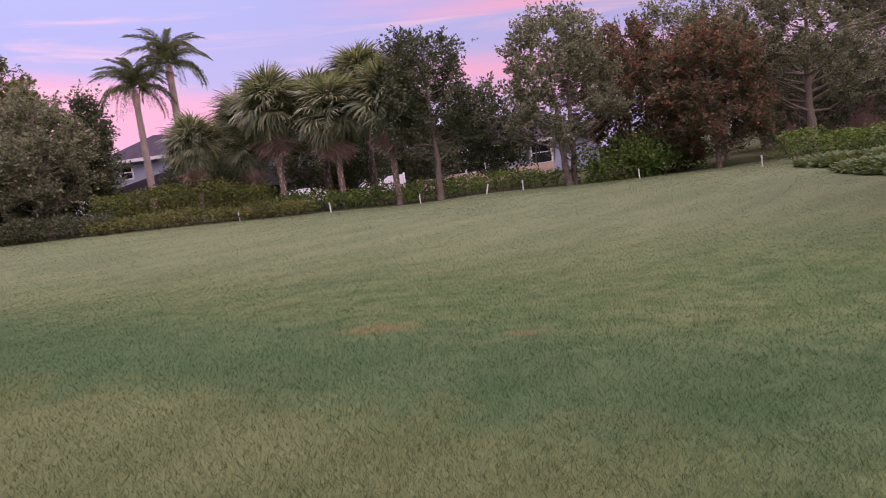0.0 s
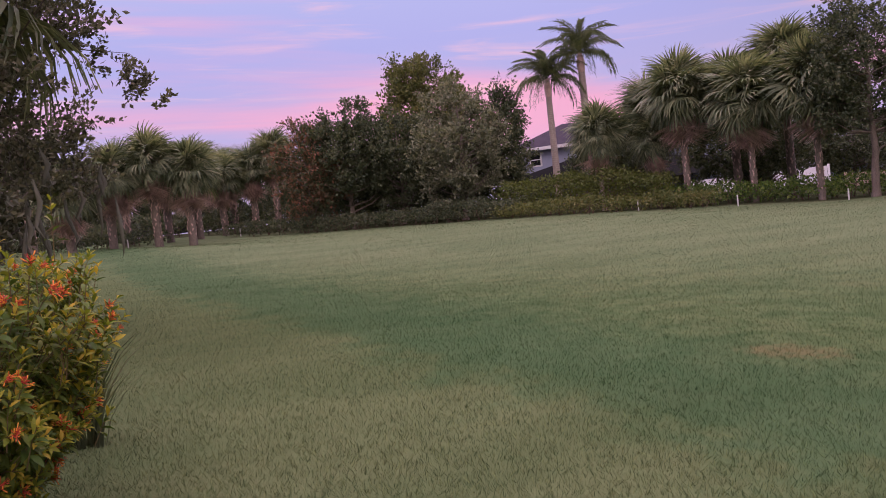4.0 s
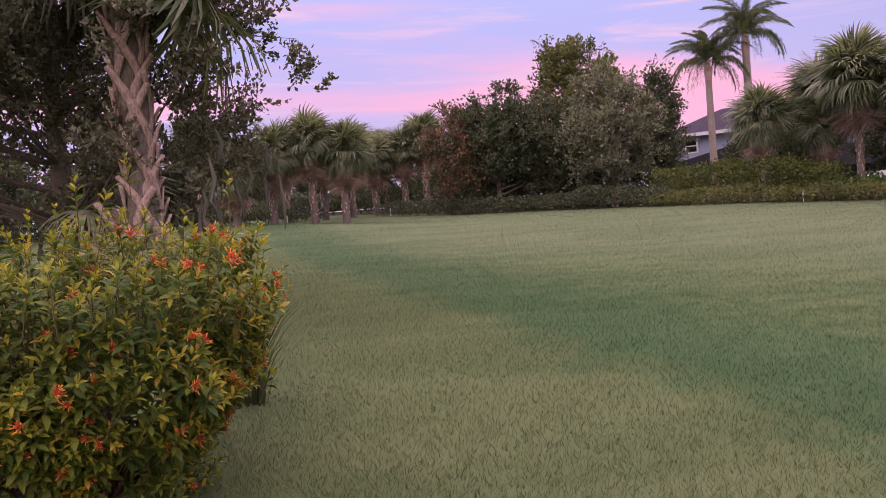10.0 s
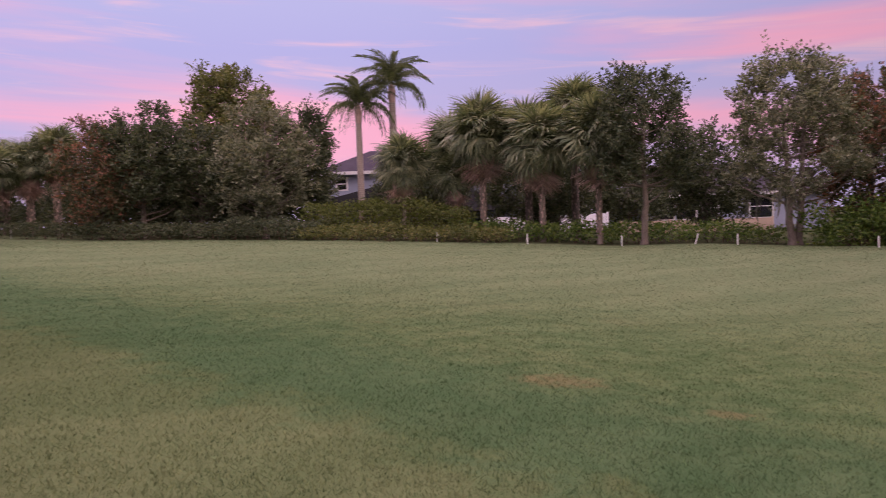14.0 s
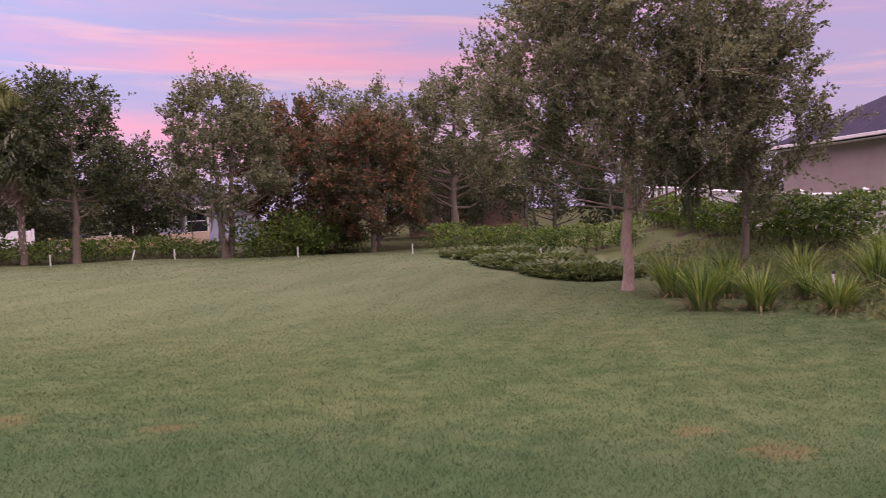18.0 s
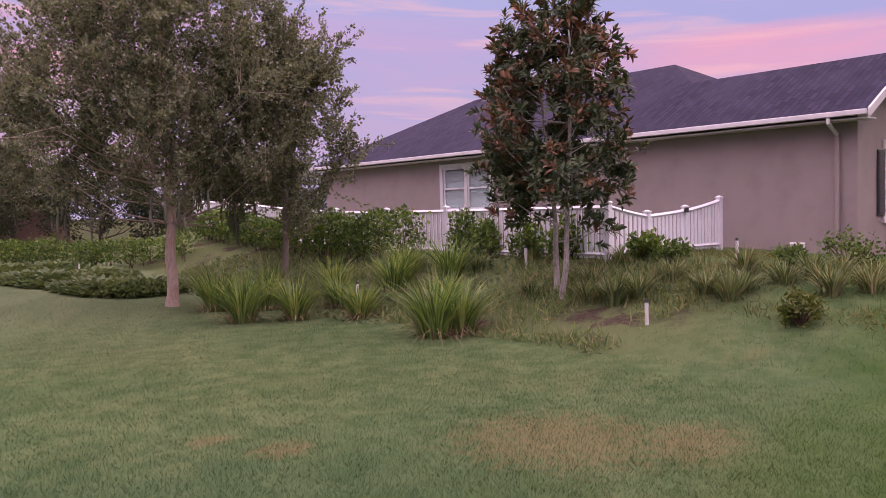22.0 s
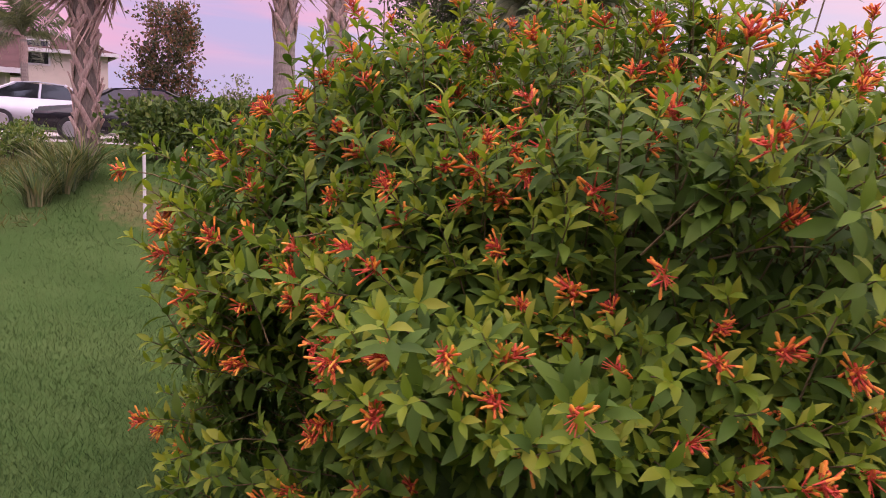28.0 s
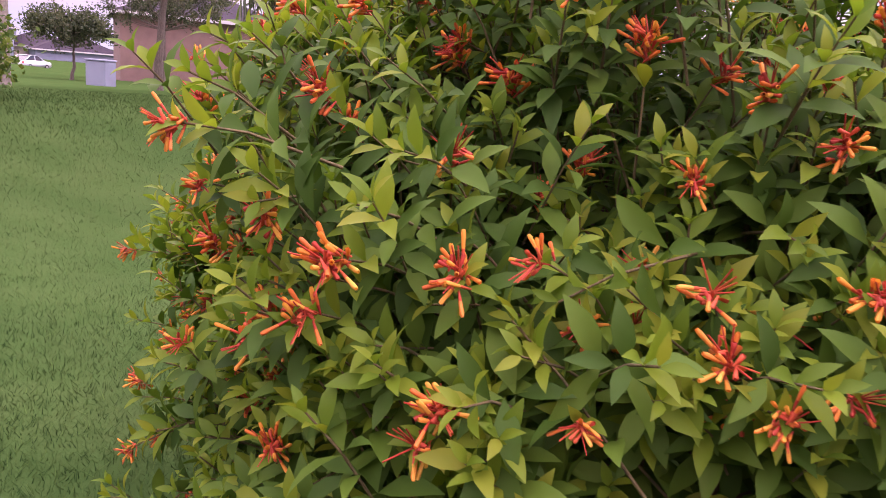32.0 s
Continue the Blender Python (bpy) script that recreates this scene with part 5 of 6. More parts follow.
tree("oak_tree", 37.2, -20.7, 2.5, 1.75, 1.7, "round clipped tree with a thin trunk down the street", m_dark, 6000, 0.15, bole=0.09, spiky=0.1)
tree("oak_tree", 39.2, -27.3, 5.6, 3.4, 3.2, "dark oak behind the street palms", m_dark, 9000, 0.14)

# ---- hedges and low planting ----
hedge("hedge", -24.5, 27.0, -15.2, 28.2, 1.3, 0.62, "low dark hedge along the lawn's far edge", m_dark, 8000, 0.09)
hedge("hedge", -15.0, 28.1, -11.8, 28.3, 1.5, 0.8, "low dark hedge along the lawn's far edge", m_dark, 4200, 0.09)
hedge("hedge", -12.3, 29.2, -6.5, 29.6, 1.8, 1.5, "tall yellowish hedge beneath the palms", m_yhedge, 9000, 0.10)
hedge("hedge", -12.0, 28.0, -5.0, 28.3, 1.4, 0.6, "low weedy verge at the lawn's far edge", m_light, 6000, 0.09)
hedge("hedge", -6.5, 30.0, 0.5, 30.0, 1.4, 0.75, "low dark hedge behind the palms", m_hedge, 6000, 0.10)
hedge("hedge", 0.5, 29.6, 4.6, 29.6, 1.3, 0.7, "low grassy hedge before the pale house", m_hedge, 3600, 0.09)
shrub("bush", 6.7, 28.4, 1.9, 1.2, 1.45, "broad leafy bush with bright green leaves", m_hedge, 5200, 0.12)
shrub("bush", 8.6, 29.6, 1.7, 1.0, 1.2, "broad leafy bush with dark green leaves", m_hedge, 3600, 0.12)
hedge("hedge", -33.0, 20.5, -26.0, 23.5, 1.3, 0.6, "dark undergrowth beneath the row of palms", m_dark, 5000, 0.11)
hedge("hedge", -34.0, 26.0, -25.0, 33.0, 2.5, 1.2, "dark undergrowth beneath the row of palms", m_dark, 7000, 0.13)
hedge("hedge", 11.2, 24.6, 15.6, 20.0, 1.4, 0.9, "rounded green hedge behind the juniper bed", m_hedge, 7000, 0.09)
VH = "clipped viburnum hedge along the white fence"
for a0, a1, h in ((14.2, 18.6, 0.95), (10.1, 13.5, 1.15), (8.1, 9.7, 1.15)):
    p0, p1 = hframe(-4.95, a0, 0), hframe(-4.95, a1, 0)
    hedge("hedge", p0.x, p0.y, p1.x, p1.y, 0.9, h, VH, m_hedge, int(3400 * (a1 - a0) / 2.5), 0.10, group="fence hedges")
for x, y, r, h in ((15.15, 9.7, 0.5, 0.95), (15.0, 9.0, 0.45, 0.8), (14.75, 7.9, 0.45, 0.75), (14.5, 6.9, 0.5, 0.8), (14.3, 5.2, 0.3, 0.5)):
    shrub("shrub", x, y, r, r, h, "leafy viburnum shrub before the white fence", m_hedge, 900, 0.10, "shrub", "fence shrubs")


def juniper(x, y, rx, ry, turn):
    """A spreading mat of juniper sprays."""
    z = float(gz(x, y))
    e = thing("juniper", x, y, z, turn, "spreading juniper mat with flat grey-green sprays", "ground cover", "juniper bed")
    n = 2800
    r = np.sqrt(rng.random(n))
    a = rng.random(n) * 6.28
    q = np.stack([np.cos(a) * r * rx, np.sin(a) * r * ry], 1)
    c, s = np.cos(np.radians(turn)), np.sin(np.radians(turn))
    wx, wy = x + q[:, 0] * c - q[:, 1] * s, y + q[:, 0] * s + q[:, 1] * c
    zz = gz(wx, wy) - z + 0.01 + (0.22 * (1 - r ** 2) + 0.05) * rng.random(n)
    pos = np.stack([q[:, 0], q[:, 1], zz], 1)
    d = np.stack([np.cos(a), np.sin(a), 0.25 + 0.3 * rng.random(n)], 1) + rng.normal(size=(n, 3)) * 0.35
    V, F = spread(CHIP, CHIP_T, pos, turns(d, rng.normal(size=n) * 0.5), 0.13 + 0.10 * rng.random(n))
    child("sprays", npmesh("sprays", V, F, [m_juniper], smooth_shade=False), e)


for x, y, rx, ry, tn in ((11.4, 22.0, 1.4, 0.8, -60), (11.3, 19.8, 1.5, 0.9, -75), (12.6, 19.6, 1.3, 0.9, 40), (11.5, 17.8, 1.5, 0.9, -80), (12.4, 17.2, 1.2, 0.9, 10), (12.5, 21.6, 1.2, 0.8, 20)):
    juniper(x, y, rx, ry, tn)

TALL = "tall arching clump of green ornamental grass"
for x, y, h, r in ((10.1, 11.4, 1.0, 0.5), (10.75, 10.7, 0.9, 0.42), (11.2, 9.5, 0.75, 0.4), (10.15, 7.15, 1.12, 0.6), (10.5, 6.9, 0.95, 0.45), (12.75, 9.9, 1.0, 0.55), (13.3, 8.9, 1.0, 0.55), (12.75, 11.5, 0.95, 0.5), (11.1, 13.3, 1.05, 0.6), (12.9, 13.5, 0.9, 0.5), (12.2, 8.3, 0.6, 0.4), (11.6, 12.4, 0.95, 0.5), (13.7, 10.3, 0.9, 0.5), (12.0, 10.7, 0.7, 0.4)):
    grass_clump("ornamental_grass", x, y, h, r, TALL, m_tuft, 240, 0.85, 0.024, group="ornamental grasses")
SHORT = "low tuft of yellow-green weedy grass"
for x, y, h in ((12.9, 4.3, 0.5), (13.5, 3.3, 0.55), (12.4, 3.1, 0.4), (13.6, 2.3, 0.5), (13.2, 1.4, 0.45), (14.6, 2.0, 0.4), (12.7, 5.6, 0.45), (14.1, 5.6, 0.4), (12.3, 6.6, 0.35), (13.4, 0.4, 0.35), (11.3, -0.9, 0.75), (11.6, -1.15, 0.7), (11.1, -0.6, 0.6), (11.8, 4.9, 0.6), (12.1, 4.6, 0.55), (12.4, 1.9, 0.55), (12.6, 1.4, 0.5), (12.0, 3.2, 0.55), (12.3, 3.6, 0.5), (12.9, 2.6, 0.45), (11.9, 5.4, 0.5), (14.6, -0.9, 0.4), (12.0, 5.0, 0.3), (14.4, 7.6, 0.5), (13.9, 8.6, 0.5)):
    grass_clump("weed_tuft", x, y, h, 0.35, SHORT, m_weed, 120, 1.0, 0.020, group="weedy tufts")
def weeds(n, u0, u1, a0, a1, h, mat, label, seed, up=1.5):
    """Loose weeds and runners over the bed."""
    r = np.random.default_rng(seed)
    u, a = u0 + (u1 - u0) * r.random(n), a0 + (a1 - a0) * r.random(n)
    x, y = HX + U.x * u + A.x * a, HY + U.y * u + A.y * a
    keep = np.array([noise.noise((p * 0.7, q * 0.7, seed)) for p, q in zip(x, y)]) > -0.36 + 0.55 * r.random(n)
    x, y = x[keep], y[keep]
    pos = np.stack([x, y, gz(x, y) + 0.02], 1)
    d = unit(len(x), up)
    V, F = spread(STRAP if up > 1 else CHIP, CHIP_T, pos, turns(d, r.random(len(x)) * 6.28), h * (0.5 + r.random(len(x))))
    return tagged(new("weeds", npmesh("weeds", V, F, [mat], smooth_shade=False)), label, "weeds", kind="stuff")


weeds(30000, -8.1, -3.0, 0.0, 15.0, 0.15, m_weed, "low weeds and runners over the planting bed", 31)
weeds(7000, -8.4, -4.5, 3.0, 15.0, 0.09, m_juniper, "creeping leafy ground cover in the bed", 32, 0.9)
weeds(20000, -6.2, -0.3, -4.5, 3.0, 0.09, m_light, "rough grass and weeds beside the house", 33)
LOW = "small rounded green shrub in the bed"
for x, y, r, h in ((13.9, 4.6, 0.32, 0.42), (15.2, 2.9, 0.28, 0.35), (15.7, 2.0, 0.55, 0.65), (14.3, 0.9, 0.3, 0.5), (16.9, 1.1, 0.4, 0.5), (17.6, 0.6, 0.45, 0.5), (16.6, 0.0, 0.5, 0.45), (15.0, -0.6, 0.45, 0.55), (18.6, 0.4, 0.5, 0.5), (17.0, -0.9, 0.5, 0.5)):
    shrub("shrub", x, y, r, r, h, LOW, m_hedge, 700, 0.07, "shrub", "bed shrubs")
shrub("shrub", 11.1, 2.1, 0.36, 0.3, 0.42, "small pale yellow-green shrub at the bed's edge", m_yhedge, 700, 0.07, "shrub")
hedge("hedge", 12.70, -2.25, 12.35, -3.75, 0.9, 0.86, "clipped green hedge near the street", m_hedge, 7500, 0.085)
hedge("hedge", 13.2, -4.0, 13.5, -4.55, 0.8, 1.0, "clipped green hedge near the street", m_hedge, 2200, 0.095)


# ---- stakes, pipes and other small fixtures ----
def stake(x, y, h=0.34, r=0.022, cap=True, tilt=0.0, label="short white plastic marker stake with a dark cap"):
    e = thing("marker_stake", x, y, float(gz(x, y)), 0, label, "stake", "marker stakes")
    e.matrix_basis = e.matrix_basis @ pose(0, 0, 0, 0, tilt, 0)
    part("pipe", rod(bmesh.new(), (0, 0, -0.05), (0, 0, h), r, sides=10), m_pvc, e)
    if cap:
        bm = rod(bmesh.new(), (0, 0, h), (0, 0, h + 0.05), r * 1.15, r * 0.8, 10)
        part("cap", bm, m_black, e)
    return e


for x, y, ti in ((-3.8, 27.6, 0), (-0.65, 27.9, 0), (1.7, 27.8, 16), (3.0, 27.7, 0), (6.9, 26.9, 0), (10.2, 24.7, 0), (-7.1, 28.0, 0), (-25.0, 21.5, 0), (-24.6, 27.2, 0), (12.6, 20.6, 0)):
    stake(x, y, 0.36, 0.022, False, ti)
for x, y, h in ((11.0, 4.1, 0.32), (14.3, 3.6, 0.45), (13.9, 7.5, 0.4), (11.6, 9.9, 0.55), (12.8, 14.0, 0.4)):
    stake(x, y, h, 0.028)
stake(10.2, -1.57, 0.72, 0.018, False, 0, "tall thin white plastic marker stake")


def pipe_loop(x, y):
    e = thing("pipe_loop", x, y, float(gz(x, y)), 75, "white plastic pipe bent into a low arch by the wall", "pipe")
    bm = bmesh.new()
    rod(bm, (-0.12, 0, -0.05), (-0.12, 0, 0.27), 0.026)
    rod(bm, (0.12, 0, -0.05), (0.12, 0, 0.27), 0.026)
    rod(bm, (-0.145, 0, 0.27), (0.145, 0, 0.27), 0.03)
    part("arch", bm, m_pvc, e)


pipe_loop(17.3, 3.1)


# ---- cars, street and neighbouring houses ----
def car(x, y, turn, body_mat, label, suv=False):
    z = float(gz(x, y))
    e = thing("car", x, y, z, turn, label, "car")
    h = 1.68 if suv else 1.46
    bm = bmesh.new()
    side = [(-2.25, 0.35), (-2.3, 0.62), (-2.2, 0.86), (-1.1, 0.98), (1.75, 1.02), (2.2, 0.92), (2.28, 0.6), (2.2, 0.32)]
    prism(bm, side, -0.88, 0.88)
    bmesh.ops.bevel(bm, geom=bm.edges[:], offset=0.06, segments=2, affect="EDGES")
    part("body", bm, body_mat, e, smooth_shade=True)
    bm = bmesh.new()
    cab = [(-1.15, 0.97), (-0.35, h - 0.04), (0.9 if not suv else 1.5, h), (2.0, 1.0)]
    prism(bm, cab, -0.74, 0.74)
    for v in bm.verts:
        if v.co.z > 1.2:
            v.co.y *= 0.86
    part("glasshouse", bm, m_tint, e, "dark tinted glass")
    bm = bmesh.new()
    r0, r1 = -0.40, (1.0 if not suv else 1.6)
    prism(bm, [(r0, h - 0.05), (r1 - 0.6, h + 0.03), (r1, h - 0.02), (r1, h + 0.015), (r1 - 0.6, h + 0.06), (r0, h - 0.01)], -0.66, 0.66)
    part("roof", bm, body_mat, e)
    for sy in (-1, 1):
        for (xa, za), (xb, zb) in (((-1.15, 0.98), (-0.35, h - 0.03)), ((0.35, 1.0), (0.3, h - 0.02)), ((2.0, 1.0), (r1, h - 0.02))):
            part("pillar", rod(bmesh.new(), (xa, sy * 0.75, za), (xb, sy * 0.645, zb), 0.04, sides=5), body_mat, e)
        part("mirror", boxed(-0.85, sy * 0.9 - 0.07, 0.98, -0.72, sy * 0.9 + 0.07, 1.1, bevel=0.02), body_mat, e)
        for wx in (-1.4, 1.38):
            w = part("wheel", rod(bmesh.new(), (wx, sy * 0.70, 0.33), (wx, sy * 0.91, 0.33), 0.33, sides=24), m_rubber, e)
            part("rim", rod(bmesh.new(), (wx, sy * 0.905, 0.33), (wx, sy * 0.93, 0.33), 0.22, 0.2, 12), m_rim, w)
        part("headlight", boxed(-2.31, sy * 0.68 - 0.14, 0.68, -2.2, sy * 0.68 + 0.14, 0.8, bevel=0.02), m_glass, e)
        part("tail_light", boxed(2.2, sy * 0.7 - 0.12, 0.75, 2.27, sy * 0.7 + 0.12, 0.9, bevel=0.02), m_redcloth, e)
    return e


car(28.8, -2.75, 82, m_carwhite, "white car parked in the driveway")
car(24.7, -4.1, 264, m_carblack, "black saloon car parked beside the hedge")
car(81.4, -43.8, 118, m_carwhite, "small silver car parked far down the street")


def simple_house(x, y, turn, w, d, eave, slope, wall, roof, label, windows=(), storeys=1, hip=True, over=0.5):
    """A neighbouring house: walls, thick hipped or gabled roof, fascia, windows with frames."""
    z = float(gz(x, y))
    e = thing("neighbour_house", x, y, z, turn, label, "house")
    part("wall", boxed(-w / 2, -d / 2, -1.5, w / 2, d / 2, eave), wall, e)
    bm = bmesh.new()
    o = over
    rise = (d / 2 + o) * slope
    rx = w / 2 + o - ((d / 2 + o) if hip else 0)
    rx = max(rx, 0.3)
    q = [bm.verts.new(c) for c in ((-w / 2 - o, -d / 2 - o, eave), (w / 2 + o, -d / 2 - o, eave), (w / 2 + o, d / 2 + o, eave), (-w / 2 - o, d / 2 + o, eave), (-rx, 0, eave + rise), (rx, 0, eave + rise))]
    for f in ((0, 1, 5, 4), (1, 2, 5), (2, 3, 4, 5), (3, 0, 4)):
        bm.faces.new([q[i] for i in f])
    part("roof", thick(bm, 0.12), roof, e)
    bm = bmesh.new()
    for x0, y0, x1, y1 in ((-w / 2 - o - 0.04, -d / 2 - o - 0.05, w / 2 + o + 0.04, -d / 2 - o), (-w / 2 - o - 0.04, d / 2 + o, w / 2 + o + 0.04, d / 2 + o + 0.05), (-w / 2 - o - 0.05, -d / 2 - o, -w / 2 - o, d / 2 + o), (w / 2 + o, -d / 2 - o, w / 2 + o + 0.05, d / 2 + o)):
        box(bm, x0, y0, eave - 0.2, x1, y1, eave + 0.0)
    part("fascia", bm, m_trim, e)
    for wx, wz, ww, wh in windows:
        f = part("window", boxed(wx - ww / 2 - 0.1, -d / 2 - 0.05, wz - 0.1, wx + ww / 2 + 0.1, -d / 2 - 0.004, wz + wh + 0.1, bevel=0.01), m_trim, e)
        part("pane", boxed(wx - ww / 2, -d / 2 - 0.07, wz, wx + ww / 2, -d / 2 - 0.052, wz + wh), m_tint, f)
        part("glazing_bar", boxed(wx - ww / 2, -d / 2 - 0.085, wz + wh / 2 - 0.03, wx + ww / 2, -d / 2 - 0.072, wz + wh / 2 + 0.03), m_trim, f)
    return e


h2 = simple_house(-17.3, 51.2, 8, 5.8, 6.0, 3.7, 0.44, m_greyst, m_roofdark, "two-storey pale lavender house with a dark roof", ((-1.6, 2.6, 0.6, 0.7),))
part("wing_wall", boxed(2.9, -2.4, -1.5, 9.5, 2.8, 3.1), m_greyst, h2)
part("wing_roof", prism(bmesh.new(), [(2.92, 3.1), (9.9, 3.1), (8.6, 4.1), (2.92, 4.1)], -2.9, 3.0), m_roofdark, h2)
part("lanai_roof", prism(bmesh.new(), [(-2.6, 0.9), (9.5, 0.9), (9.5, 1.7), (2.2, 2.75), (-2.6, 1.7)], -6.5, -3.06), m_screen, h2, "dark screened pool enclosure")
simple_house(4.6, 60.0, 0, 14.0, 10.0, 2.35, 0.40, m_greyst, m_roofdark, "single-storey pale blue house with white windows", ((-3.0, 0.75, 1.1, 1.3), (-1.6, 0.75, 1.1, 1.3), (-0.2, 0.75, 1.1, 1.3), (3.0, 0.7, 1.3, 1.4)))
simple_house(22.6, 44.5, -28, 6.8, 9.0, 2.9, 0.38, m_pink, m_roofdark, "rose-brown stucco house behind the trees", ())
simple_house(40.5, 2.0, 265, 8.6, 8.0, 1.95, 0.34, m_cream, m_roofred, "cream house with a reddish-brown gable roof", ((-2.0, 0.4, 1.0, 1.1), (1.5, 0.4, 1.0, 1.1)), hip=False)
simple_house(54.5, -3.3, 265, 10.0, 9.0, 3.6, 0.30, m_cream, m_roofred, "two-storey cream house across the street", ((-2.5, 2.8, 1.0, 1.2), (1.5, 2.8, 1.0, 1.2)))
for k, (x, y, w, e0) in enumerate(((135.5, -65.0, 12, 4.6), (134.3, -75.0, 12, 3.0), (123.3, -74.7, 12, 2.8), (116.1, -86.6, 14, 4.8))):
    simple_house(x, y, 58 + 4 * k, w, 10.0, e0, 0.42, m_cream if k % 2 else m_greyst, m_roofdark, "distant pale house down the street", ((-3.4, 0.7, 1.4, 1.3), (0.0, 0.7, 1.4, 1.3), (3.4, 0.7, 1.4, 1.3)))
simple_house(46.8, -35.7, 58, 10.0, 9.0, 4.2, 0.40, m_pink, m_roofdark, "rose-brown house behind the street trees")


def far_fence(x0, y0, x1, y1, h, mat, label):
    L = math.hypot(x1 - x0, y1 - y0)
    z = float(gz((x0 + x1) / 2, (y0 + y1) / 2))
    e = thing("fence", (x0 + x1) / 2, (y0 + y1) / 2, z, math.degrees(math.atan2(y1 - y0, x1 - x0)), label, "fence")
    n = max(2, int(L / 2.4))
    for k in range(n):
        xa = -L / 2 + k * L / n
        part("panel", boxed(xa + 0.07, -0.02, 0.05, xa + L / n - 0.07, 0.02, h - 0.08), mat, e)
    for k in range(n + 1):
        xa = -L / 2 + k * L / n
        part("post", boxed(xa - 0.06, -0.06, -0.3, xa + 0.06, 0.06, h, bevel=0.012), mat, e)
    return e


far_fence(-9.0, 46.0, -1.8, 46.3, 1.0, m_white, "white vinyl fence behind the palms")
far_fence(-1.0, 44.0, 6.5, 43.5, 0.75, m_tanwall, "low tan boundary wall before the pale house")
far_fence(-45.0, 26.0, -33.0, 40.0, 1.3, m_shutter, "dark rail fence behind the row of palms")

drive = new("driveway", npmesh("driveway", *[(lambda X, Y: (np.stack([X, Y, gz(X, Y) + 0.012], -1).reshape(-1, 3), [(i * 13 + j, i * 13 + j + 1, (i + 1) * 13 + j + 1, (i + 1) * 13 + j) for i in range(12) for j in range(12)]))(*np.meshgrid(np.linspace(22.6, 29.5, 13), np.linspace(-6.5, 1.5, 13), indexing="xy"))][0], [m_conc]))
tagged(drive, "pale concrete driveway beside the house", "driveway", kind="structure")


def decoration(x, y):
    """Autumn porch decorations: a pale draped cone with an orange sign, and a bundled post."""
    z = float(gz(x, y))
    e = thing("porch_decoration", x, y, z, 0, "white draped cone with an orange sign board", "decoration")
    bm = bmesh.new()
    bmesh.ops.create_cone(bm, cap_ends=True, segments=14, radius1=0.32, radius2=0.04, depth=1.5, matrix=Matrix.Translation((0, 0, 0.75)))
    part("drape", bm, m_cloth, e, smooth_shade=True)
    part("sign_board", boxed(-0.36, -0.24, 0.3, -0.33, 0.24, 0.72, bevel=0.01), m_orange, e, "orange sign board")
    f = thing("yard_ornament", x - 0.6, y - 0.55, float(gz(x - 0.6, y - 0.55)), 0, "bundled pale cloth post with a red top", "decoration")
    bm = bmesh.new()
    rod(bm, (0, 0, 0), (0.02, 0.02, 1.1), 0.2, 0.11, 9)
    part("bundle", bm, m_straw, f, smooth_shade=True)
    bm = bmesh.new()
    bmesh.ops.create_uvsphere(bm, u_segments=10, v_segments=7, radius=0.16, matrix=Matrix.Translation((0, 0, 1.18)) @ Matrix.Diagonal((1, 1, 0.7, 1)))
    part("top", bm, m_redcloth, f, smooth_shade=True)


decoration(21.6, 0.9)


def utility_box(x, y):
    e = thing("utility_box", x, y, float(gz(x, y)), 20, "grey metal utility box on the verge", "utility box")
    part("cabinet", boxed(-0.4, -0.3, -0.05, 0.4, 0.3, 0.85, bevel=0.02), m_greyst, e)
    part("lid", boxed(-0.43, -0.33, 0.85, 0.43, 0.33, 0.91, bevel=0.015), m_greyst, e)


def pole(x, y):
    e = thing("utility_pole", x, y, float(gz(x, y)), 0, "thin dark utility pole far down the street", "pole")
    part("shaft", rod(bmesh.new(), (0, 0, -0.3), (0, 0, 9.0), 0.16, 0.11, 8), m_bark, e)
    part("crossarm", boxed(-1.0, -0.06, 8.2, 1.0, 0.06, 8.34), m_bark, e)


pole(135.9, -70.5)
utility_box(28.5, -16.4)


# ---- flowering bushes ----
def tube_flower(n, seed):
    """A cluster of slim tubular flowers that radiate from a shoot tip; along +y."""
    r = np.random.default_rng(seed)
    ch, idx = [], []
    for k in range(n):
        d = np.array([r.normal() * 0.8, 0.35 + 0.6 * r.random(), r.normal() * 0.6 - 0.25])
        d /= np.linalg.norm(d)
        o = np.array([0, 0.035 * r.random(), 0]) + r.normal(size=3) * 0.006
        L = 0.020 + 0.026 * r.random()
        bud = r.random() < 0.42
        if bud:
            L *= 0.6
        V, F = tube([o, o + d * L * 0.45, o + d * L * 0.9, o + d * L], [0.0013, 0.0024, 0.0033, 0.0022], 5)
        ch.append((V, F))
        idx += [1] * (len(F) if bud else 5) + [0] * (0 if bud else len(F) - 5)
    for k in range(5):
        a = r.random() * 6.28
        p = np.array([0, 0.03, 0])
        q = p + np.array([np.cos(a) * 0.03, 0.025, np.sin(a) * 0.03])
        V, F = tube([np.zeros(3), p * 0.7, q], [0.0016, 0.0014, 0.001], 4)
        ch.append((V, F))
        idx += [1] * len(F)
    V, F = join(ch)
    return npmesh("flower", V, F, [m_petal, m_bud], idx)


FLOWERS = [tube_flower(24, 21), tube_flower(18, 22), tube_flower(30, 23), tube_flower(12, 24)]


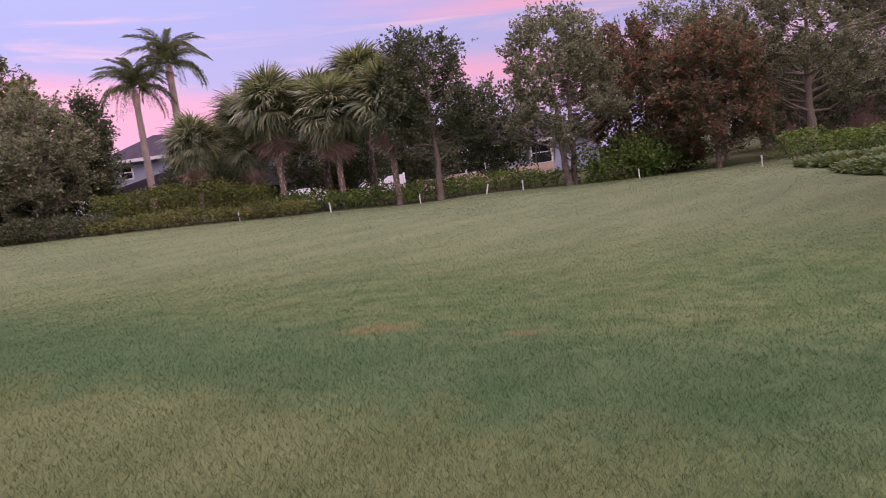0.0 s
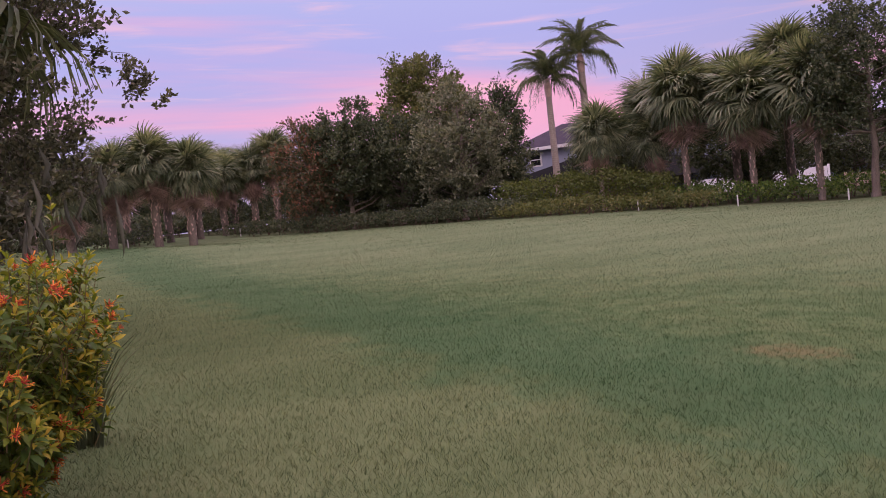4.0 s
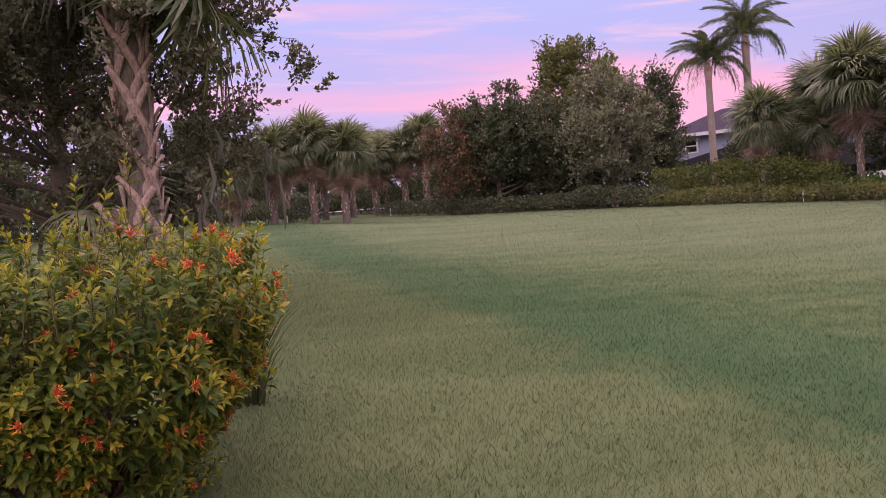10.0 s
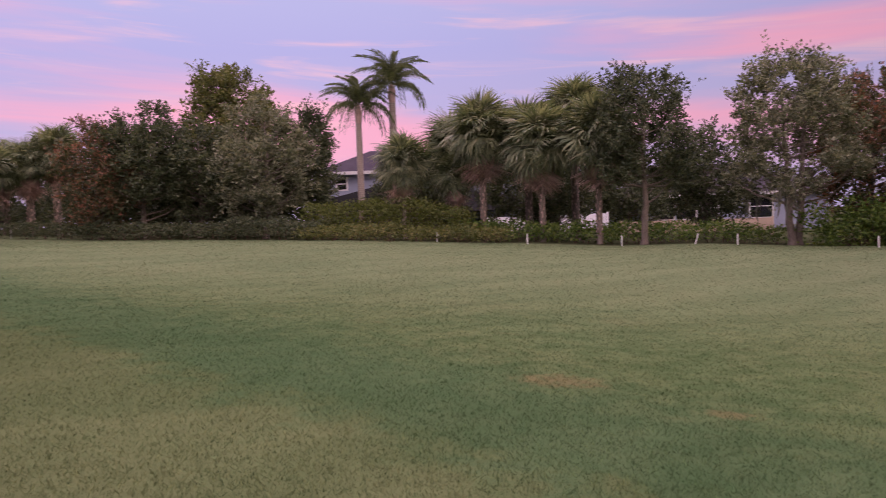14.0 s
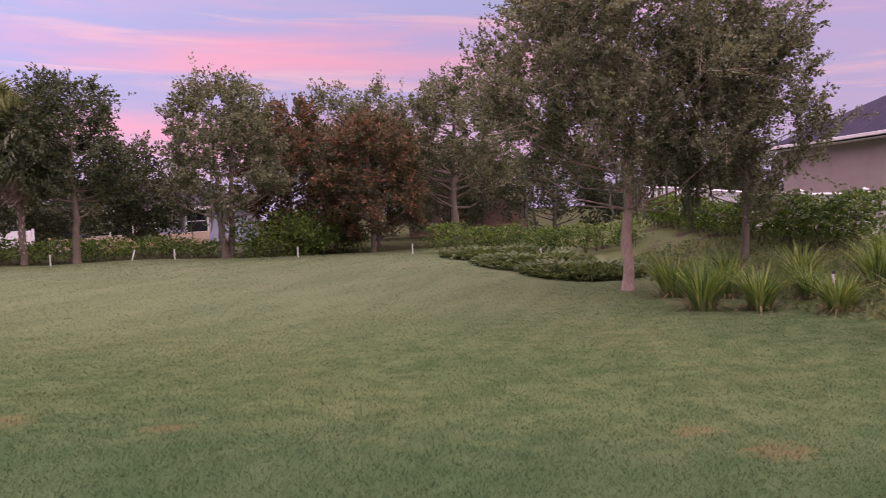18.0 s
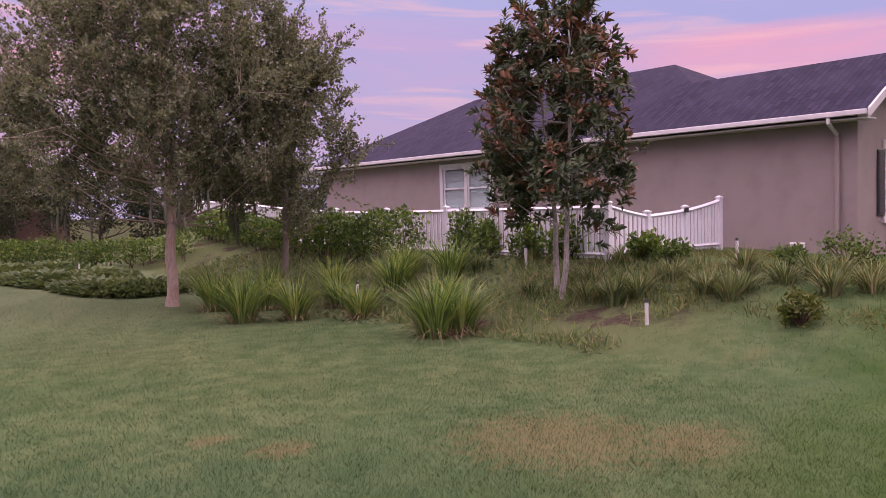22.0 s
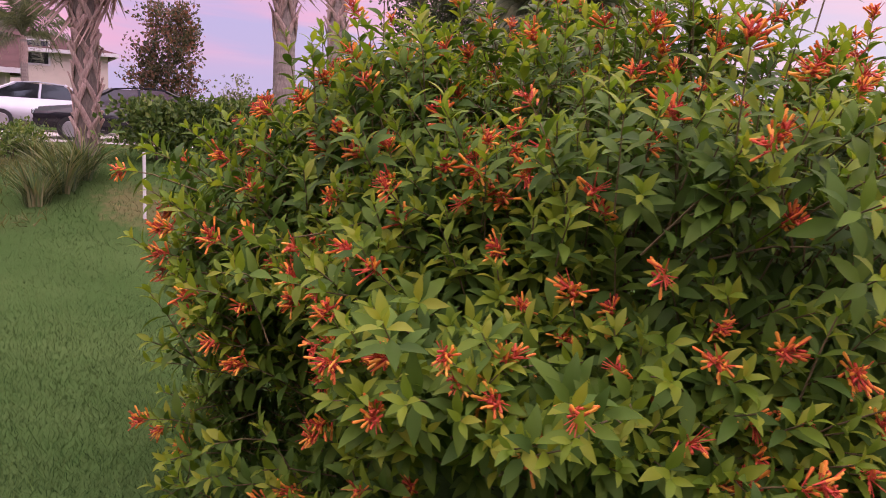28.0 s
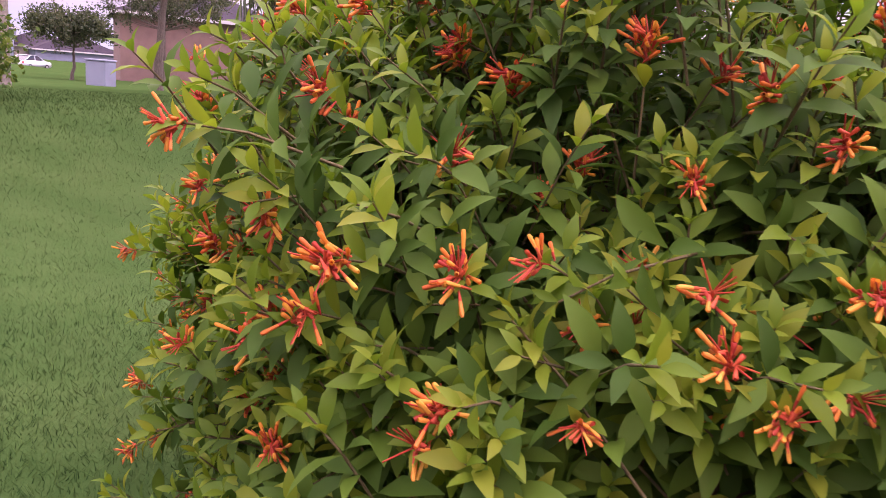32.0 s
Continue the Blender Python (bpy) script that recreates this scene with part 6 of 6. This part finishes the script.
def firebush(x, y, rx, ry, h, label, mats, shoots, leaf, flowers, single, side, front, seed=5, foot=1.14, bloom=1.0, turn=0, wing=0.0, shape=None, cave=None):
    """A firebush: woody stems, shoots with whorls of leaves, flower clusters at their tips.
    single leaves on the front, as far as counted, are pieces of their own."""
    r = np.random.default_rng(seed)
    z = float(gz(x, y))
    e = thing("firebush", x, y, z, turn, label, "flowering bush")
    ch = []
    for k in range(26):
        a = r.random() * 6.28
        d = np.array([np.cos(a) * rx, np.sin(a) * ry, 0]) * (0.2 + 0.42 * r.random())
        top = np.array([d[0], d[1], h * (0.35 + 0.5 * r.random())])
        b = np.array([np.cos(a), np.sin(a), 0]) * 0.15
        m = (b + top) / 2 + [0, 0, -0.08] + r.normal(size=3) * 0.06
        ch.append(tube([b - [0, 0, 0.05], m, top], [0.022, 0.014, 0.007], 6))
        for _ in range(4):
            q = top + r.normal(size=3) * [rx * 0.13, ry * 0.13, h * 0.09]
            ch.append(tube([m * 0.4 + top * 0.6, (top + q) / 2 + [0, 0, -0.03], q], [0.008, 0.006, 0.003], 5))
    V, F = join(ch)
    child("stem", npmesh("stem", V, F, [m_stem]), e, "dark bare inner stems")["kind"] = "stuff"
    # shoot tips over the skin of the bush, in lumps
    n = shoots
    az = r.random(n) * 2 * np.pi
    el = np.arcsin(np.where(r.random(n) < 0.34, r.random(n) * 0.34 - 0.16, r.random(n) * 1.1 - 0.10).clip(-0.16, 1))
    lump = 1 + 0.05 * np.sin(az * 5 + 1) + 0.05 * np.sin(az * 9 + el * 6) + 0.05 * np.sin(el * 11 + az * 3)
    lump *= 1 + 0.045 * r.normal(size=n)
    hf = np.where(el < 0, 0.40 + 2.4 * np.sin(el), 0.40 + 0.58 * np.sin(el))
    prof = np.interp(hf, (0.0, 0.2, 0.4, 0.6, 0.75, 0.87, 0.94, 0.98), shape or (foot, (foot + 1.1) / 2, 1.03, 0.88, 0.74, 0.58, 0.42, 0.10))
    prof = prof * (1 - 0.11 * np.clip(np.cos(az - 0.95), 0, 1) ** 2 * (wing > 0))
    prof = prof * (1 + wing * np.clip(np.cos(az + 2.0), 0, 1) ** 2)
    tip = np.stack([np.cos(az) * prof * rx, np.sin(az) * prof * ry, h * hf], 1) * lump[:, None]
    # bare hollows low in the skin, where the inner stems show
    gap = (np.sin(az * 7 + 1.3) + np.sin(az * 12 + hf * 9) + np.sin(hf * 15 + az * 4) > np.where(hf < 0.42, 0.2, 0.7)) & (hf > 0.08) & (hf < 0.52)
    if cave:
        gap |= (((az - cave[0]) / 0.36) ** 2 + ((hf - cave[1]) / 0.13) ** 2 < 1) | (((az - cave[0] + 0.75) / 0.2) ** 2 + ((hf - cave[1] - 0.04) / 0.10) ** 2 < 1)
    stay = ~gap | (r.random(n) < 0.10)
    az, el, hf, lump, tip = az[stay], el[stay], hf[stay], lump[stay], tip[stay]
    n = len(az)
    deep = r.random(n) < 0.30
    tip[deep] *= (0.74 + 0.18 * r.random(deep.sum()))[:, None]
    tip[:, 2] = np.maximum(tip[:, 2], 0.06)
    out = np.stack([np.cos(az) * np.cos(el), np.sin(az) * np.cos(el), 1.1 * np.sin(el) + 0.32], 1) + r.normal(size=(n, 3)) * 0.30
    out /= np.linalg.norm(out, axis=1)[:, None]
    tall = (r.random(n) < 0.05) & (el > 0.5)
    tip[tall] += np.array([0, 0, 0.22]) * r.random((tall.sum(), 1)) + out[tall] * 0.05
    out[tall] = out[tall] * 0.4 + [0, 0, 0.8]
    # stalks
    L = (0.13 + 0.08 * r.random(n)) * leaf / 0.09
    st = [tube([tip[i] - out[i] * L[i] * 1.3 - [0, 0, 0.03], tip[i] - out[i] * L[i] * 0.5, tip[i]], [0.0028, 0.0022, 0.0016], 4) for i in range(n)]
    V, F = join(st)
    child("twig", npmesh("twig", V, F, [m_twig]), e)["kind"] = "stuff"
    P, D, S, B, N = [], [], [], [], []
    for node in range(5):
        for k in range(3):
            a = k * 2.094 + node * 1.05 + az * 3
            u = node / 4
            p = tip - out * (L * (0.02 + 0.98 * u))[:, None]
            M3 = turns(out, a)
            spread_ang = 0.45 + 0.55 * u
            d = M3[:, :, 0] * np.sin(spread_ang * 1.45) + out * np.cos(spread_ang * 1.45)
            d[:, 2] += 0.16 - 0.10 * u
            d += r.normal(size=(n, 3)) * 0.12
            P.append(p)
            D.append(d)
            N.append(out * 0.75 + [0, 0, 0.5] + r.normal(size=(n, 3)) * 0.18)
            S.append(leaf * (0.55 + 0.55 * u ** 0.6) * (0.8 + 0.4 * r.random(n)))
            # second material: older lower leaves, plus deep shoots darkened as interior shade
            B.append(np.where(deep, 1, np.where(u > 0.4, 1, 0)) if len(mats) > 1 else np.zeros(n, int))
    P, D, S, B, N = np.concatenate(P), np.concatenate(D), np.concatenate(S), np.concatenate(B), np.concatenate(N)
    keep = r.random(len(P)) < np.where(B == 1, 0.8, 0.95)
    P, D, S, B, N = P[keep], D[keep], S[keep], B[keep], N[keep]
    R3 = facing(D, N)
    one = np.zeros(len(P), bool)
    if single:
        score = (P @ np.array(front)) - 4 * (np.abs(P[:, 2] - h * 0.5) > h * 0.36) - 2 * (B == 1)
        one[np.argsort(-score)[: single * 3 : 3]] = True
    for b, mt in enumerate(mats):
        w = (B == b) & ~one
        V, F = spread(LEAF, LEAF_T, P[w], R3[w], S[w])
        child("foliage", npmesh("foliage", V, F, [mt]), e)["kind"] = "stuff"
    if single:
        one_leaf = npmesh("leaf", LEAF, LEAF_T, [mats[0]])
        for i in np.nonzero(one)[0]:
            o = child("leaf", one_leaf, e)
            m = Matrix(R3[i].tolist()).to_4x4() @ Matrix.Scale(float(S[i]), 4)
            m.translation = P[i]
            o.matrix_basis = m
    # flowers
    vis = np.nonzero(~deep & (tip @ np.array(front) > -side))[0]
    pick = r.permutation(vis)[:flowers]
    for k, i in enumerate(pick):
        o = child("flower", FLOWERS[k % 4], e)
        dd = out[i] + np.array([0, 0, -0.35]) * r.random()
        m = Matrix(turns(dd[None], r.random(1) * 6.28)[0].tolist()).to_4x4() @ Matrix.Scale(bloom * (0.85 + 0.40 * r.random()), 4)
        m.translation = tip[i]
        o.matrix_basis = m
    return e


firebush(3.70, -1.92, 1.70, 1.60, 1.86, "large green firebush covered in orange-red tubular flowers", [m_fire, m_fireold_shaded], 7600, 0.092, 640, 280, 1.0, (-0.45, 0.9, 0), seed=5, turn=2, wing=0.4, shape=(1.02, 1.05, 1.03, 0.95, 0.80, 0.62, 0.44, 0.10), cave=(2.30, 0.30))
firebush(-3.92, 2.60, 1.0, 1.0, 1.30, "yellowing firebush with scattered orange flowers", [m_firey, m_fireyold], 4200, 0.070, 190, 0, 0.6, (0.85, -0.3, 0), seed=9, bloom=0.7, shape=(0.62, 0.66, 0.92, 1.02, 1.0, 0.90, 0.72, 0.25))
grass_clump("spiky_plant", -4.75, 4.3, 0.92, 0.3, "dark spiky tuft behind the yellowing bush", m_dark, 70, 0.62, 0.016)


# ---- turf ----
def turf(n, cx, cy, r0, r1, seed, a0=-75, a1=180):
    """Grass blades over the lawn, thinner and broader with distance from a spot."""
    r = np.random.default_rng(seed)
    rad = r0 * (r1 / r0) ** (r.random(n) ** 0.85)
    a = np.radians(a0 + (a1 - a0) * r.random(n))
    x, y = cx + rad * np.cos(a), cy + rad * np.sin(a)
    s = (x - HX) * NX + (y - HY) * NY
    bed = smooth(8.4, 7.6, s) * smooth(2.4, 4.6, y)
    ok = (s > 0.6) & (r.random(n) > bed * 0.7) & (y < 28) & ((x - 4.3) ** 2 + (y + 2.1) ** 2 > 1.4) & ((x > -4.6) | (y > 4.0))
    x, y, rad = x[ok], y[ok], rad[ok]
    n = len(x)
    z = gz(x, y)
    w = 0.0011 + 0.00034 * rad
    t = r.random(n) * 6.28
    le = np.interp(rad, (0, 4, 9, 34), (0.036, 0.031, 0.023, 0.026)) * (0.5 + 0.9 * r.random(n))
    sx, sy = np.cos(t) * w, np.sin(t) * w
    lx, ly = r.normal(size=n) * le * 0.75, r.normal(size=n) * le * 0.75
    V = np.stack([np.stack([x - sx, y - sy, z - 0.006], 1), np.stack([x + sx, y + sy, z - 0.006], 1), np.stack([x + lx, y + ly, z + le], 1)], 1)
    F = np.arange(n * 3).reshape(-1, 3)
    ob = new("grass", npmesh("grass", V.reshape(-1, 3), F.reshape(-1, 3), [m_blade], smooth_shade=False))
    return tagged(ob, "short mown grass blades on the lawn", "grass", kind="stuff")


turf(1150000, 0.6, 0.2, 1.7, 34.0, 1)
turf(90000, 0.6, 0.2, 0.15, 1.75, 2, 0, 360)
turf(110000, 0.6, 0.2, 1.6, 16.0, 3, 180, 285)
